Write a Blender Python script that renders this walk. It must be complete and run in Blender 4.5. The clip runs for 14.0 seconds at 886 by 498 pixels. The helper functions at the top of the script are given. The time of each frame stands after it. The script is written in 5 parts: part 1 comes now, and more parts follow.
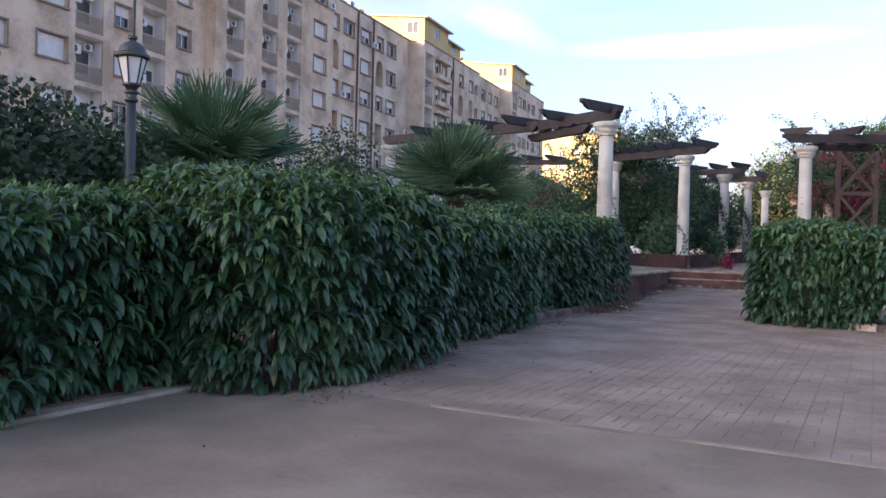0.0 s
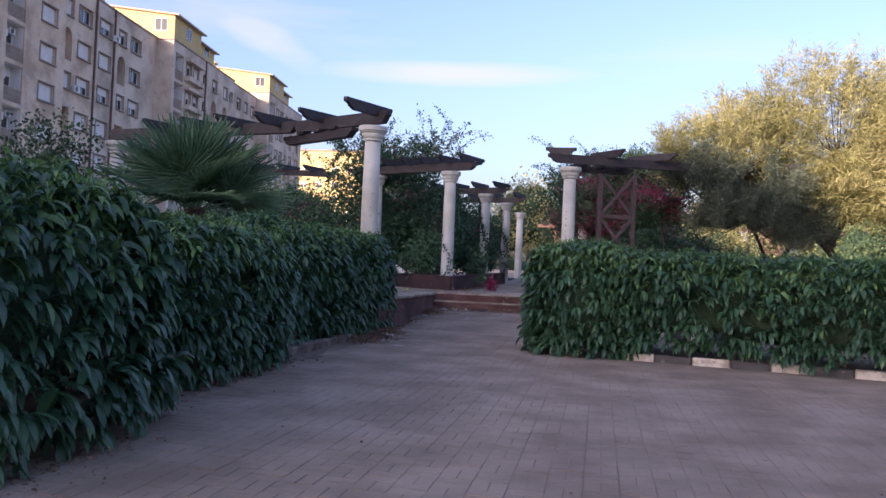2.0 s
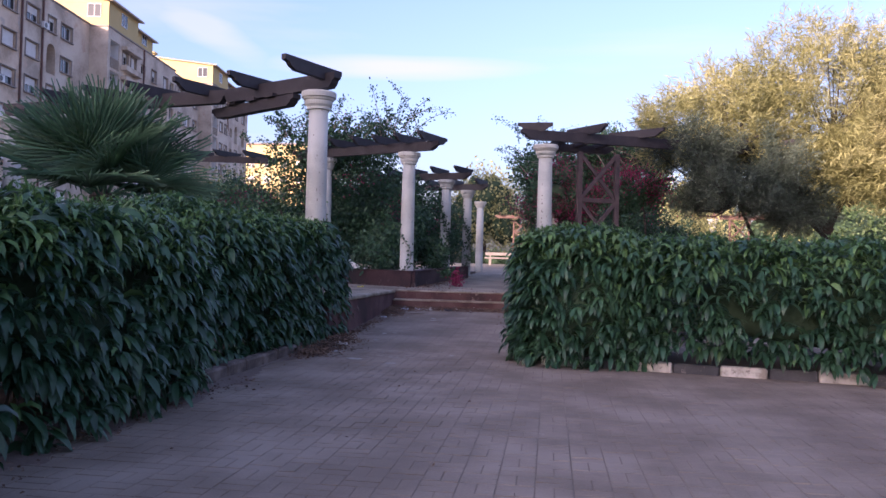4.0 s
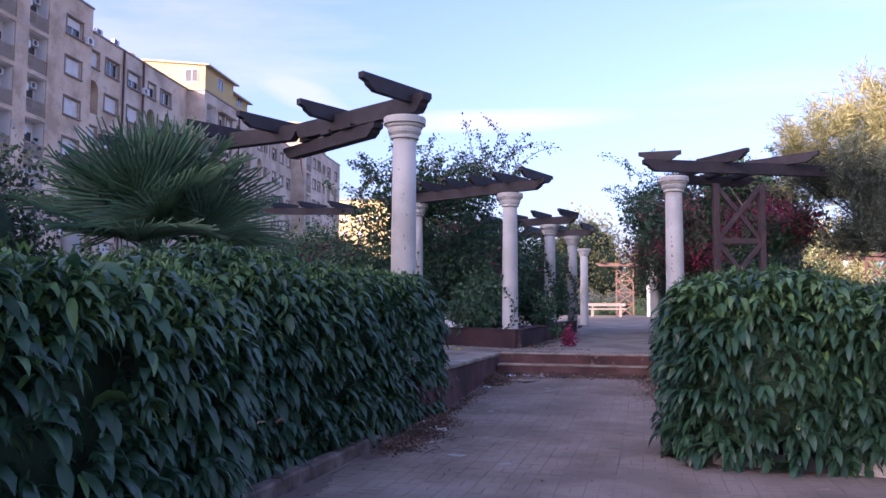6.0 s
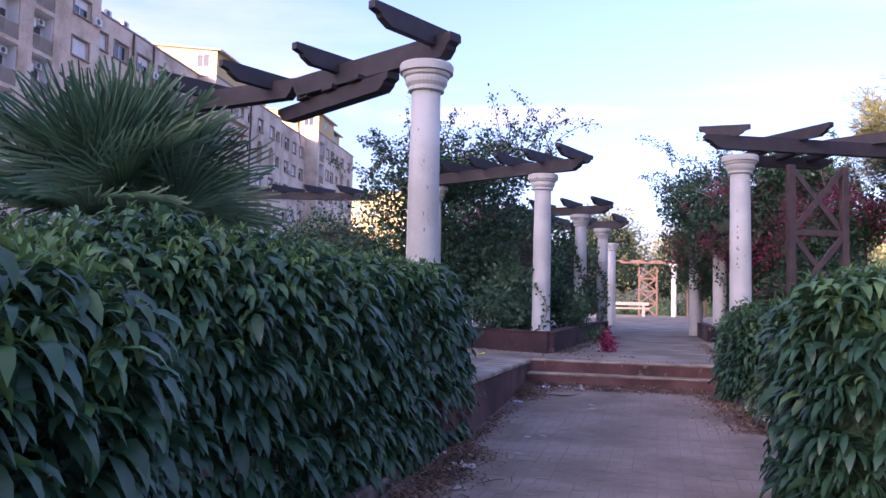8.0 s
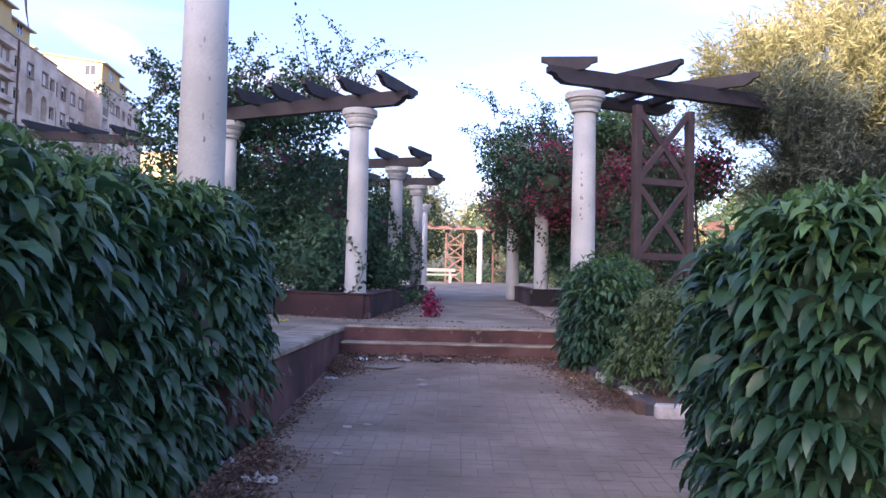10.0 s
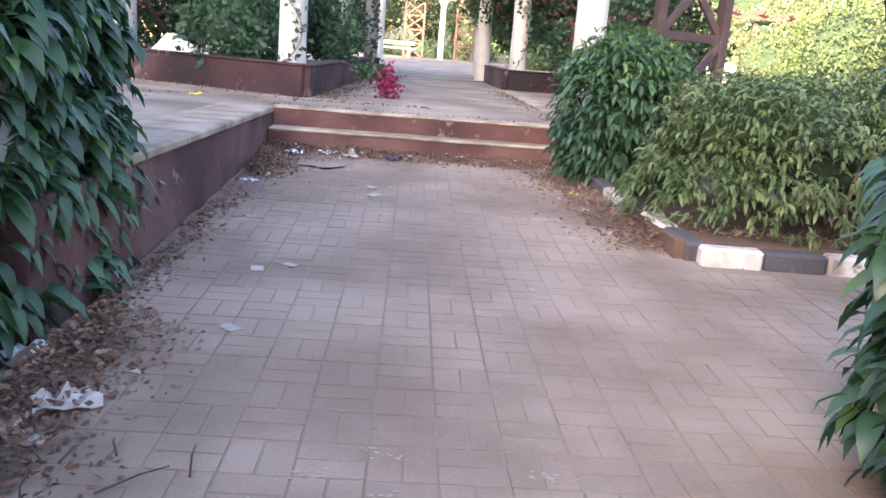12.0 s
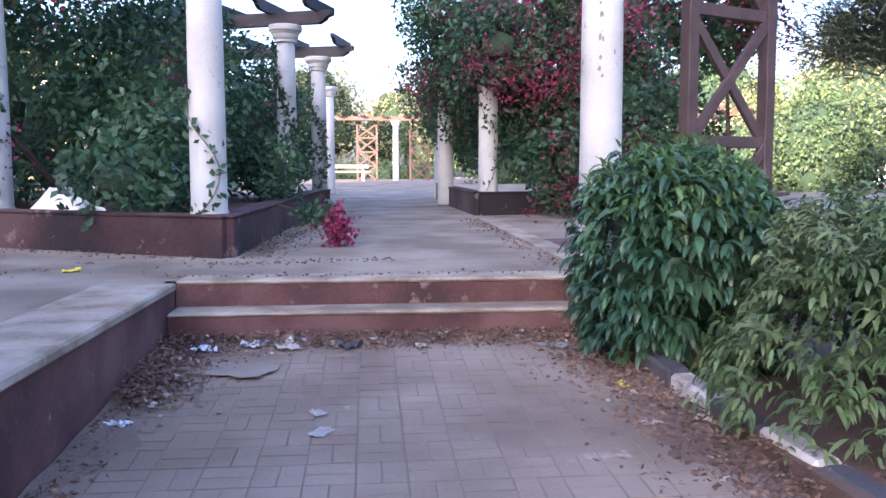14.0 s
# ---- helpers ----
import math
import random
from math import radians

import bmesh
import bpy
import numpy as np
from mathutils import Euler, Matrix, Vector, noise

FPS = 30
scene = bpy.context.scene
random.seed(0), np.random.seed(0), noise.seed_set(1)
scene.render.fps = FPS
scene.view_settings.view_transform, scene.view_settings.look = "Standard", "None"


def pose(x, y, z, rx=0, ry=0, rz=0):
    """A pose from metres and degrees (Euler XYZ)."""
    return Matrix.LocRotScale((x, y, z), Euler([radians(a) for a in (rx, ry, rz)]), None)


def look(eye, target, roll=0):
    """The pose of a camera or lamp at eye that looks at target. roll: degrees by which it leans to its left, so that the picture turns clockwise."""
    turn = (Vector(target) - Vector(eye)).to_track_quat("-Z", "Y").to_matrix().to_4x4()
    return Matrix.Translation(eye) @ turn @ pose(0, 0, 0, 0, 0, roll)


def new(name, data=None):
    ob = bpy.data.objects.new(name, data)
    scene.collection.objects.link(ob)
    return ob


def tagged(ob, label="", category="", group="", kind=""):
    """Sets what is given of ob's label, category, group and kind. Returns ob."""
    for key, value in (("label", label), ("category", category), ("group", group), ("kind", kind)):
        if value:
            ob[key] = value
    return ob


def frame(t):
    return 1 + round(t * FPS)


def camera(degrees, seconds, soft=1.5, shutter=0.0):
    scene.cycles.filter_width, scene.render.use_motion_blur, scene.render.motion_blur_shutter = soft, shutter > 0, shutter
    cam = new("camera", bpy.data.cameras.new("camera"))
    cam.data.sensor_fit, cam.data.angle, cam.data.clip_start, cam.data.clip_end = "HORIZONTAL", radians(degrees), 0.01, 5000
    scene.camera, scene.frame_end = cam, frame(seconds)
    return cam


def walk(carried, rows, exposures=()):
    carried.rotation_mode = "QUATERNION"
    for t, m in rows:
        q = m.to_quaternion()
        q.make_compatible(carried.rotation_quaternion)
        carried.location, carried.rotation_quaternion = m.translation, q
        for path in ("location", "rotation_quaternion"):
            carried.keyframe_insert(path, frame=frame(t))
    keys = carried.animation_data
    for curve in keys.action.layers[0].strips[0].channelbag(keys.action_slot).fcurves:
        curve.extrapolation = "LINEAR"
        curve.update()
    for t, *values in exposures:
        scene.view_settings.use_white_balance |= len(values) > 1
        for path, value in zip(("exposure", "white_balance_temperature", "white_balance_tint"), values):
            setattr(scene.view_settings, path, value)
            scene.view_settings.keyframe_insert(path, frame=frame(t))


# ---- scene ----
cam = camera(57.8, 14.0)
PATH = [
    (0, (0.402, 1.09, 1.191), (-0.547, 2.85, 1.173), 1.5),
    (0.5, (0.182, 1.602, 1.206), (-0.538, 3.468, 1.226), 3.0),
    (1, (-0.053, 2.071, 1.219), (-0.602, 3.994, 1.252), 2.0),
    (1.5, (-0.16, 2.594, 1.228), (-0.555, 4.554, 1.259), 1.6),
    (2, (-0.367, 3.055, 1.22), (-0.751, 5.017, 1.265), 2.5),
    (2.5, (-0.5, 3.612, 1.201), (-0.823, 5.586, 1.24), 2.5),
    (2.7, (-0.581, 3.83, 1.203), (-0.896, 5.805, 1.227), 2.6),
    (4.8, (-1.154, 6.319, 1.192), (-1.386, 8.304, 1.251), 0.6),
    (5, (-1.205, 6.558, 1.213), (-1.447, 8.541, 1.316), 0.2),
    (5.5, (-1.412, 7.128, 1.264), (-1.772, 9.087, 1.439), 0.3),
    (6, (-1.593, 7.617, 1.305), (-2.084, 9.549, 1.464), 0.3),
    (6.5, (-1.698, 8.195, 1.319), (-2.253, 10.11, 1.475), 0.5),
    (7, (-1.947, 8.724, 1.369), (-2.502, 10.639, 1.528), 1.8),
    (7.2, (-2.014, 8.887, 1.391), (-2.561, 10.805, 1.544), 1.7),
    (9.3, (-2.706, 10.869, 1.259), (-3.023, 12.839, 1.397), 2.2),
    (9.5, (-2.758, 11.077, 1.264), (-2.959, 13.064, 1.374), 2.1),
    (10, (-2.73, 11.613, 1.19), (-2.766, 13.611, 1.272), 1.3),
    (10.5, (-2.775, 12.147, 1.168), (-2.834, 14.146, 1.181), 1.3),
    (11, (-2.795, 12.694, 1.147), (-2.836, 14.674, 0.869), 2.0),
    (11.5, (-2.774, 13.268, 1.128), (-2.746, 15.21, 0.651), 4.4),
    (12, (-2.828, 13.856, 1.162), (-2.723, 15.8, 0.705), 4.6),
    (12.5, (-2.812, 14.454, 1.16), (-2.639, 16.393, 0.704), 2.6),
    (13, (-2.853, 15.029, 1.189), (-2.68, 16.98, 0.783), 1.2),
    (13.5, (-2.856, 15.559, 1.242), (-2.687, 17.526, 0.922), 0.2),
    (14, (-2.821, 16.128, 1.312), (-2.639, 18.111, 1.134), -0.1),
]
EXPOSURES = [(0, 1.7, 5830, 29), (0.5, 1.5, 5680, 31), (1.2, 1.37, 5640, 35), (1.8, 1.31, 5580, 36), (2.5, 1.25, 5400, 36), (4.8, 1.4, 5480, 45), (5.1, 1.41, 5350, 43), (5.5, 1.43, 5200, 44), (6.0, 1.48, 5270, 48), (6.5, 1.55, 5290, 49), (7, 1.6, 5320, 50), (9.5, 1.85, 5260, 44), (10.3, 2.0, 5350, 37), (11.0, 3.02, 5950, 37), (11.5, 3.12, 6150, 31), (12.5, 3.14, 5900, 27), (13.3, 2.9, 5560, 29), (14.0, 2.58, 5230, 33)]
walk(cam, [(t, look(eye, target, roll)) for t, eye, target, roll in PATH], EXPOSURES)

# ---- world and sun ----
SUN_DIR = Vector((1.0, 1.5, -0.42)).normalized()          # the way the low sun's light travels
world = bpy.data.worlds.new("sky")
scene.world = world
world.use_nodes = True
wn = world.node_tree
sky = wn.nodes.new("ShaderNodeTexSky")
sky.sky_type = "NISHITA"
sky.sun_disc = False
sky.sun_elevation = math.asin(-SUN_DIR.z)
sky.sun_rotation = math.atan2(-SUN_DIR.x, -SUN_DIR.y)
sky.air_density, sky.dust_density, sky.ozone_density = 1.0, 4.0, 1.2
wn.nodes["Background"].inputs["Strength"].default_value = 0.15
tc = wn.nodes.new("ShaderNodeTexCoord")
mp = wn.nodes.new("ShaderNodeMapping")
mp.inputs["Rotation"].default_value = (0, radians(12), radians(-35))
mp.inputs["Scale"].default_value = (0.9, 3.2, 9.0)
cn = wn.nodes.new("ShaderNodeTexNoise")
cn.inputs["Scale"].default_value, cn.inputs["Detail"].default_value, cn.inputs["Roughness"].default_value = 1.3, 7, 0.55
cr = wn.nodes.new("ShaderNodeMapRange")
cr.inputs["From Min"].default_value, cr.inputs["From Max"].default_value, cr.inputs["To Max"].default_value = 0.5, 0.78, 0.55
cm = wn.nodes.new("ShaderNodeMix")
cm.data_type = "RGBA"
cm.inputs[7].default_value = (2.75, 2.7, 2.7, 1)            # thin high cloud
wn.links.new(tc.outputs["Generated"], mp.inputs["Vector"])
wn.links.new(mp.outputs[0], cn.inputs["Vector"])
wn.links.new(cn.outputs["Fac"], cr.inputs["Value"])


def wmath(op, a, b=None):
    nd = wn.nodes.new("ShaderNodeMath")
    nd.operation = op
    for k, v in enumerate((a, b)):
        if isinstance(v, (int, float)):
            nd.inputs[k].default_value = v
        elif v is not None:
            wn.links.new(v, nd.inputs[k])
    return nd.outputs[0]


# two thin wisps of cirrus low over the garden: bearing, height, half length, half thickness, tilt, strength
sx = wn.nodes.new("ShaderNodeSeparateXYZ")
wn.links.new(tc.outputs["Generated"], sx.inputs[0])
bearing = wmath("ARCTAN2", sx.outputs[0], sx.outputs[1])
height = wmath("ARCSINE", sx.outputs[2])
fine_n = wn.nodes.new("ShaderNodeTexNoise")
fine_n.inputs["Scale"].default_value, fine_n.inputs["Detail"].default_value = 3.0, 6
wn.links.new(mp.outputs[0], fine_n.inputs["Vector"])
ragged = wmath("MULTIPLY", wmath("SUBTRACT", fine_n.outputs["Fac"], 0.5), 1.9)
cloud = cr.outputs[0]
for b0, h0, hl, ht, tilt, power in ((-0.19, 0.238, 0.19, 0.017, 0.02, 0.75), (-0.43, 0.267, 0.085, 0.026, -0.42, 0.5)):
    db = wmath("SUBTRACT", bearing, b0)
    dh = wmath("SUBTRACT", wmath("SUBTRACT", height, h0), wmath("MULTIPLY", db, tilt))
    r2 = wmath("ADD", wmath("POWER", wmath("ABSOLUTE", wmath("DIVIDE", db, hl)), 2.0), wmath("POWER", wmath("ABSOLUTE", wmath("DIVIDE", dh, ht)), 2.0))
    wisp = wmath("MULTIPLY", wmath("MINIMUM", wmath("MAXIMUM", wmath("ADD", wmath("SUBTRACT", 1.0, r2), ragged), 0.0), 1.0), power)
    cloud = wmath("MAXIMUM", cloud, wisp)
wn.links.new(cloud, cm.inputs[0])
wn.links.new(sky.outputs[0], cm.inputs[6])
wn.links.new(cm.outputs[2], wn.nodes["Background"].inputs["Color"])
sun = new("sun", bpy.data.lights.new("sun", "SUN"))
sun.data.energy, sun.data.angle, sun.data.color = 4.5, radians(0.6), (1.0, 0.78, 0.47)
sun.matrix_world = look(-SUN_DIR * 200, (0, 0, 0))

# ---- materials ----


def mat(name, colors, scale=6.0, rough=0.8, bump=0.15, fine=60.0, metallic=0.0, per="", spots=None, trans=0.0, detail=5.0, spread=0.3, tight=False):
    """A surface with blotches between its colours at two scales, fine relief and, if asked, spots of another colour."""
    m = bpy.data.materials.new(name)
    m.use_nodes = True
    n, l = m.node_tree.nodes, m.node_tree.links
    b = n["Principled BSDF"]
    b.inputs["Roughness"].default_value, b.inputs["Metallic"].default_value = rough, metallic
    big = n.new("ShaderNodeTexNoise")
    big.inputs["Scale"].default_value, big.inputs["Detail"].default_value = scale, detail
    small = n.new("ShaderNodeTexNoise")
    small.inputs["Scale"].default_value, small.inputs["Detail"].default_value = fine, 3
    where = n.new("ShaderNodeNewGeometry").outputs["Position"]
    for t in (big, small):
        l.new(where, t.inputs["Vector"])
    mixf = n.new("ShaderNodeMath")
    mixf.operation = "MULTIPLY_ADD"
    l.new(small.outputs["Fac"], mixf.inputs[0])
    mixf.inputs[1].default_value = 0.2 if tight else 0.45
    l.new(big.outputs["Fac"], mixf.inputs[2])
    ramp = n.new("ShaderNodeValToRGB")
    while len(ramp.color_ramp.elements) < len(colors):
        ramp.color_ramp.elements.new(0.5)
    for i, c in enumerate(colors):
        ramp.color_ramp.elements[i].position = (0.47 + 0.26 * i / max(1, len(colors) - 1)) if tight else (0.42 + 0.6 * i / max(1, len(colors) - 1))
        ramp.color_ramp.elements[i].color = (*c, 1)
    l.new(mixf.outputs[0], ramp.inputs[0])
    col = ramp.outputs[0]
    if per:
        if per == "island":
            src = n.new("ShaderNodeNewGeometry").outputs["Random Per Island"]
        else:
            src = n.new("ShaderNodeObjectInfo").outputs["Random"]
        hsv = n.new("ShaderNodeHueSaturation")
        mr = n.new("ShaderNodeMapRange")
        mr.inputs["To Min"].default_value, mr.inputs["To Max"].default_value = (0.95, 1.05) if spread < 0.2 else (0.68, 1.3)
        l.new(src, mr.inputs["Value"])
        l.new(mr.outputs[0], hsv.inputs["Value"])
        l.new(col, hsv.inputs["Color"])
        col = hsv.outputs[0]
    if spots:
        sc, thr, c = spots
        sp = n.new("ShaderNodeTexNoise")
        sp.inputs["Scale"].default_value, sp.inputs["Detail"].default_value = sc, 8
        sp.inputs["Roughness"].default_value = 0.65
        l.new(where, sp.inputs["Vector"])
        sr = n.new("ShaderNodeMapRange")
        sr.inputs["From Min"].default_value, sr.inputs["From Max"].default_value = thr, thr + 0.06
        l.new(sp.outputs["Fac"], sr.inputs["Value"])
        mx = n.new("ShaderNodeMix")
        mx.data_type = "RGBA"
        l.new(sr.outputs[0], mx.inputs[0])
        l.new(col, mx.inputs[6])
        mx.inputs[7].default_value = (*c, 1)
        col = mx.outputs[2]
    l.new(col, b.inputs["Base Color"])
    if bump:
        bp = n.new("ShaderNodeBump")
        bp.inputs["Strength"].default_value, bp.inputs["Distance"].default_value = bump, 0.02
        l.new(mixf.outputs[0], bp.inputs["Height"])
        l.new(bp.outputs[0], b.inputs["Normal"])
    if trans:
        tr = n.new("ShaderNodeBsdfTranslucent")
        l.new(col, tr.inputs["Color"])
        ms = n.new("ShaderNodeMixShader")
        ms.inputs[0].default_value = trans
        l.new(b.outputs[0], ms.inputs[1])
        l.new(tr.outputs[0], ms.inputs[2])
        l.new(ms.outputs[0], n["Material Output"].inputs["Surface"])
    return m


M_GROUND = mat("dusty_ground", [(0.19, 0.15, 0.125), (0.25, 0.205, 0.172), (0.31, 0.26, 0.222)], 0.7, 0.95, 0.3, 30, spots=(1.3, 0.58, (0.36, 0.3, 0.25)))
M_APRON = mat("dusty_apron_concrete", [(0.148, 0.119, 0.082), (0.191, 0.157, 0.111), (0.236, 0.197, 0.145)], 0.9, 0.92, 0.35, 26, spots=(2.4, 0.6, (0.16, 0.125, 0.1)), tight=True)
M_SOIL = mat("bed_soil", [(0.07, 0.045, 0.03), (0.14, 0.09, 0.065)], 4, 0.95, 0.6, 40)
M_CONC = mat("worn_concrete", [(0.155, 0.125, 0.088), (0.225, 0.188, 0.138), (0.295, 0.253, 0.192)], 1.2, 0.9, 0.2, 50, tight=True)
M_PAVER = mat("concrete_paver", [(0.165, 0.127, 0.092), (0.211, 0.168, 0.126), (0.262, 0.213, 0.165)], 1.3, 0.88, 0.25, 70, per="island", spread=0.1, spots=(2.2, 0.68, (0.345, 0.3, 0.26)), tight=True)
M_PAVER1 = mat("concrete_paver_single", [(0.165, 0.127, 0.092), (0.211, 0.168, 0.126), (0.262, 0.213, 0.165)], 1.3, 0.88, 0.25, 70, per="object", spread=0.1, spots=(2.2, 0.68, (0.345, 0.3, 0.26)), tight=True)
M_JOINT = mat("dirt_joint", [(0.148, 0.112, 0.08), (0.19, 0.149, 0.111), (0.24, 0.193, 0.148)], 1.1, 0.95, 0.3, 40)
M_RED = mat("maroon_paint", [(0.046, 0.023, 0.021), (0.092, 0.041, 0.037), (0.135, 0.074, 0.064)], 1.6, 0.9, 0.35, 45, spots=(4.0, 0.61, (0.2, 0.15, 0.125)), tight=True)
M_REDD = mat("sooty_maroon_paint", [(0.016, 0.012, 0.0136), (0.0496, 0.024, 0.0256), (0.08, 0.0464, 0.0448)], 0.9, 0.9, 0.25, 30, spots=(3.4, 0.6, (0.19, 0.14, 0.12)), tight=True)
M_LEAFN = mat("young_hedge_leaf", [(0.056, 0.125, 0.042), (0.09, 0.178, 0.055), (0.14, 0.24, 0.078)], 1.3, 0.45, 0.0, 8, per="island", trans=0.3)
M_COPE = mat("whitewashed_coping", [(0.185, 0.148, 0.102), (0.285, 0.242, 0.178), (0.365, 0.318, 0.245)], 3, 0.85, 0.3, 40, spots=(7.0, 0.6, (0.3, 0.24, 0.2)), tight=True)
M_COLUMN = mat("white_column_paint", [(0.33, 0.34, 0.31), (0.405, 0.415, 0.38), (0.455, 0.465, 0.43)], 1.5, 0.7, 0.1, 50, spots=(9.0, 0.635, (0.22, 0.205, 0.185)), tight=True)
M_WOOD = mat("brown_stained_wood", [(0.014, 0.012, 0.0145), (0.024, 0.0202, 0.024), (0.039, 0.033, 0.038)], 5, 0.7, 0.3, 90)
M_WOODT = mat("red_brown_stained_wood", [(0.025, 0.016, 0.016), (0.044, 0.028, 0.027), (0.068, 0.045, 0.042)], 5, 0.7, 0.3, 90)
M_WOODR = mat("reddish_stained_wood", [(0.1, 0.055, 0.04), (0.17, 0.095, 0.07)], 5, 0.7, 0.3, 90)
M_KERBW = mat("white_kerb_paint", [(0.26, 0.23, 0.195), (0.47, 0.445, 0.405), (0.57, 0.545, 0.505)], 4, 0.8, 0.3, 40, spots=(9.0, 0.575, (0.2, 0.17, 0.15)), tight=True)
M_KERBB = mat("black_kerb_paint", [(0.035, 0.035, 0.04), (0.08, 0.08, 0.085)], 4, 0.8, 0.3, 40, spots=(9.0, 0.6, (0.25, 0.22, 0.2)))
M_CHIP = mat("bare_grey_render", [(0.14, 0.13, 0.12), (0.24, 0.225, 0.205)], 20, 0.9, 0.3, 80)
M_KERBG = mat("bare_kerb_concrete", [(0.07, 0.052, 0.042), (0.12, 0.09, 0.072), (0.19, 0.15, 0.125)], 4, 0.9, 0.35, 40, spots=(6.0, 0.64, (0.34, 0.31, 0.28)), tight=True)
M_LEAF = mat("hedge_leaf", [(0.021, 0.062, 0.032), (0.034, 0.09, 0.042), (0.056, 0.124, 0.052)], 1.3, 0.42, 0.0, 8, per="island", trans=0.25)
M_LEAFY = mat("pale_shrub_leaf", [(0.052, 0.105, 0.036), (0.098, 0.156, 0.052), (0.175, 0.205, 0.085)], 1.6, 0.55, 0.0, 8, per="island", trans=0.25)
M_LEAFD = mat("dark_shrub_leaf", [(0.018, 0.042, 0.02), (0.032, 0.066, 0.027), (0.052, 0.092, 0.036)], 1.0, 0.55, 0.0, 8, per="island", trans=0.2)
M_LEAFB = mat("bougainvillea_leaf", [(0.0203, 0.0563, 0.0281), (0.0338, 0.09, 0.0394), (0.0619, 0.124, 0.0506)], 0.9, 0.55, 0.0, 8, per="island", trans=0.25)
M_BRACT = mat("crimson_bract", [(0.14, 0.012, 0.045), (0.25, 0.022, 0.08), (0.36, 0.05, 0.13)], 2, 0.6, 0.0, 8, per="island", trans=0.35)
M_NEEDLE = mat("feathery_foliage", [(0.2, 0.205, 0.075), (0.335, 0.325, 0.125), (0.49, 0.455, 0.21)], 0.7, 0.65, 0.0, 5, per="island", trans=0.3)
# Grey-green needles, darkened to carry the shade low in the feathery trees.
M_NEEDLE_SHADE = mat("shaded_grey_green_needles", [(0.06, 0.085, 0.058), (0.095, 0.125, 0.085), (0.14, 0.17, 0.115)], 0.7, 0.65, 0.0, 5, per="island", trans=0.2)
M_PALM = mat("fan_palm_leaf", [(0.04, 0.105, 0.06), (0.075, 0.16, 0.085), (0.13, 0.215, 0.11)], 1.5, 0.5, 0.0, 10, per="island", trans=0.2)
M_BARK = mat("rough_bark", [(0.03, 0.0216, 0.0168), (0.066, 0.051, 0.039)], 6, 0.95, 0.9, 50)
M_TWIG = mat("grey_twig", [(0.12, 0.1, 0.08), (0.24, 0.2, 0.17)], 8, 0.9, 0.3, 60)
# Dark green that paints the shade deep inside hedges and crowns.
M_CORE = mat("painted_inner_shade", [(0.02, 0.045, 0.022), (0.04, 0.07, 0.034)], 9, 0.95, 0.8, 30)
M_DRY = mat("dry_fallen_leaf", [(0.07, 0.04, 0.03), (0.14, 0.088, 0.06), (0.22, 0.15, 0.105)], 2, 0.9, 0.0, 9, per="island")
M_PAPER = mat("scrap_paper", [(0.24, 0.222, 0.195), (0.4, 0.385, 0.35)], 6, 0.8, 0.1, 40)
M_FLAKE = mat("dried_paint_flake", [(0.24, 0.205, 0.175), (0.34, 0.3, 0.265)], 9, 0.85, 0.2, 60)
M_DRIFT = mat("blown_soil", [(0.085, 0.06, 0.046), (0.13, 0.095, 0.074), (0.185, 0.14, 0.112)], 3, 0.95, 0.6, 45)
M_BLUEBAG = mat("pale_blue_plastic", [(0.45, 0.52, 0.6), (0.62, 0.68, 0.74)], 6, 0.35, 0.1, 40)
M_CARD = mat("grey_cardboard", [(0.17, 0.142, 0.108), (0.25, 0.215, 0.17)], 4, 0.9, 0.1, 40)
M_SLATE = mat("broken_grey_tile", [(0.13, 0.14, 0.14), (0.2, 0.21, 0.2)], 6, 0.8, 0.1, 40)
M_YELLOW = mat("yellow_wrapper", [(0.6, 0.5, 0.03), (0.72, 0.64, 0.08)], 6, 0.4, 0.1, 40)
M_BLACK = mat("black_plastic", [(0.02, 0.02, 0.022), (0.05, 0.05, 0.055)], 6, 0.35, 0.1, 40)
M_IRON = mat("dark_green_iron", [(0.03, 0.036, 0.035), (0.06, 0.07, 0.068)], 6, 0.5, 0.1, 60, metallic=0.3)
M_OPAL = mat("frosted_lamp_glass", [(0.6, 0.62, 0.64), (0.75, 0.77, 0.78)], 6, 0.35, 0.0, 60)
M_RENDER1 = mat("pink_facade_render", [(0.42, 0.315, 0.22), (0.6, 0.46, 0.33), (0.68, 0.55, 0.41)], 0.45, 0.9, 0.15, 5, spots=(0.7, 0.56, (0.47, 0.4, 0.335)), tight=True)
M_RENDER2 = mat("grey_facade_render", [(0.38, 0.31, 0.235), (0.53, 0.44, 0.34), (0.62, 0.54, 0.43)], 0.45, 0.9, 0.15, 5, spots=(0.8, 0.58, (0.52, 0.395, 0.3)), tight=True)
M_CREAM = mat("cream_facade_render", [(0.48, 0.36, 0.15), (0.58, 0.46, 0.21)], 0.4, 0.9, 0.1, 9)
M_SHUTTER = mat("white_roller_shutter", [(0.62, 0.6, 0.57), (0.75, 0.74, 0.71)], 2, 0.6, 0.1, 12)
M_DARKIN = mat("dark_room", [(0.03, 0.028, 0.03), (0.06, 0.055, 0.05)], 1, 0.4, 0.0, 12)
M_LOGGIA = mat("loggia_wall", [(0.66, 0.65, 0.62), (0.74, 0.73, 0.7)], 0.8, 0.9, 0.1, 12)
M_ACBOX = mat("air_conditioner_white", [(0.6, 0.6, 0.58), (0.7, 0.7, 0.68)], 2, 0.5, 0.0, 12)
M_SILL = mat("grey_stone_sill", [(0.2, 0.17, 0.15), (0.3, 0.26, 0.23)], 1, 0.9, 0.1, 12)
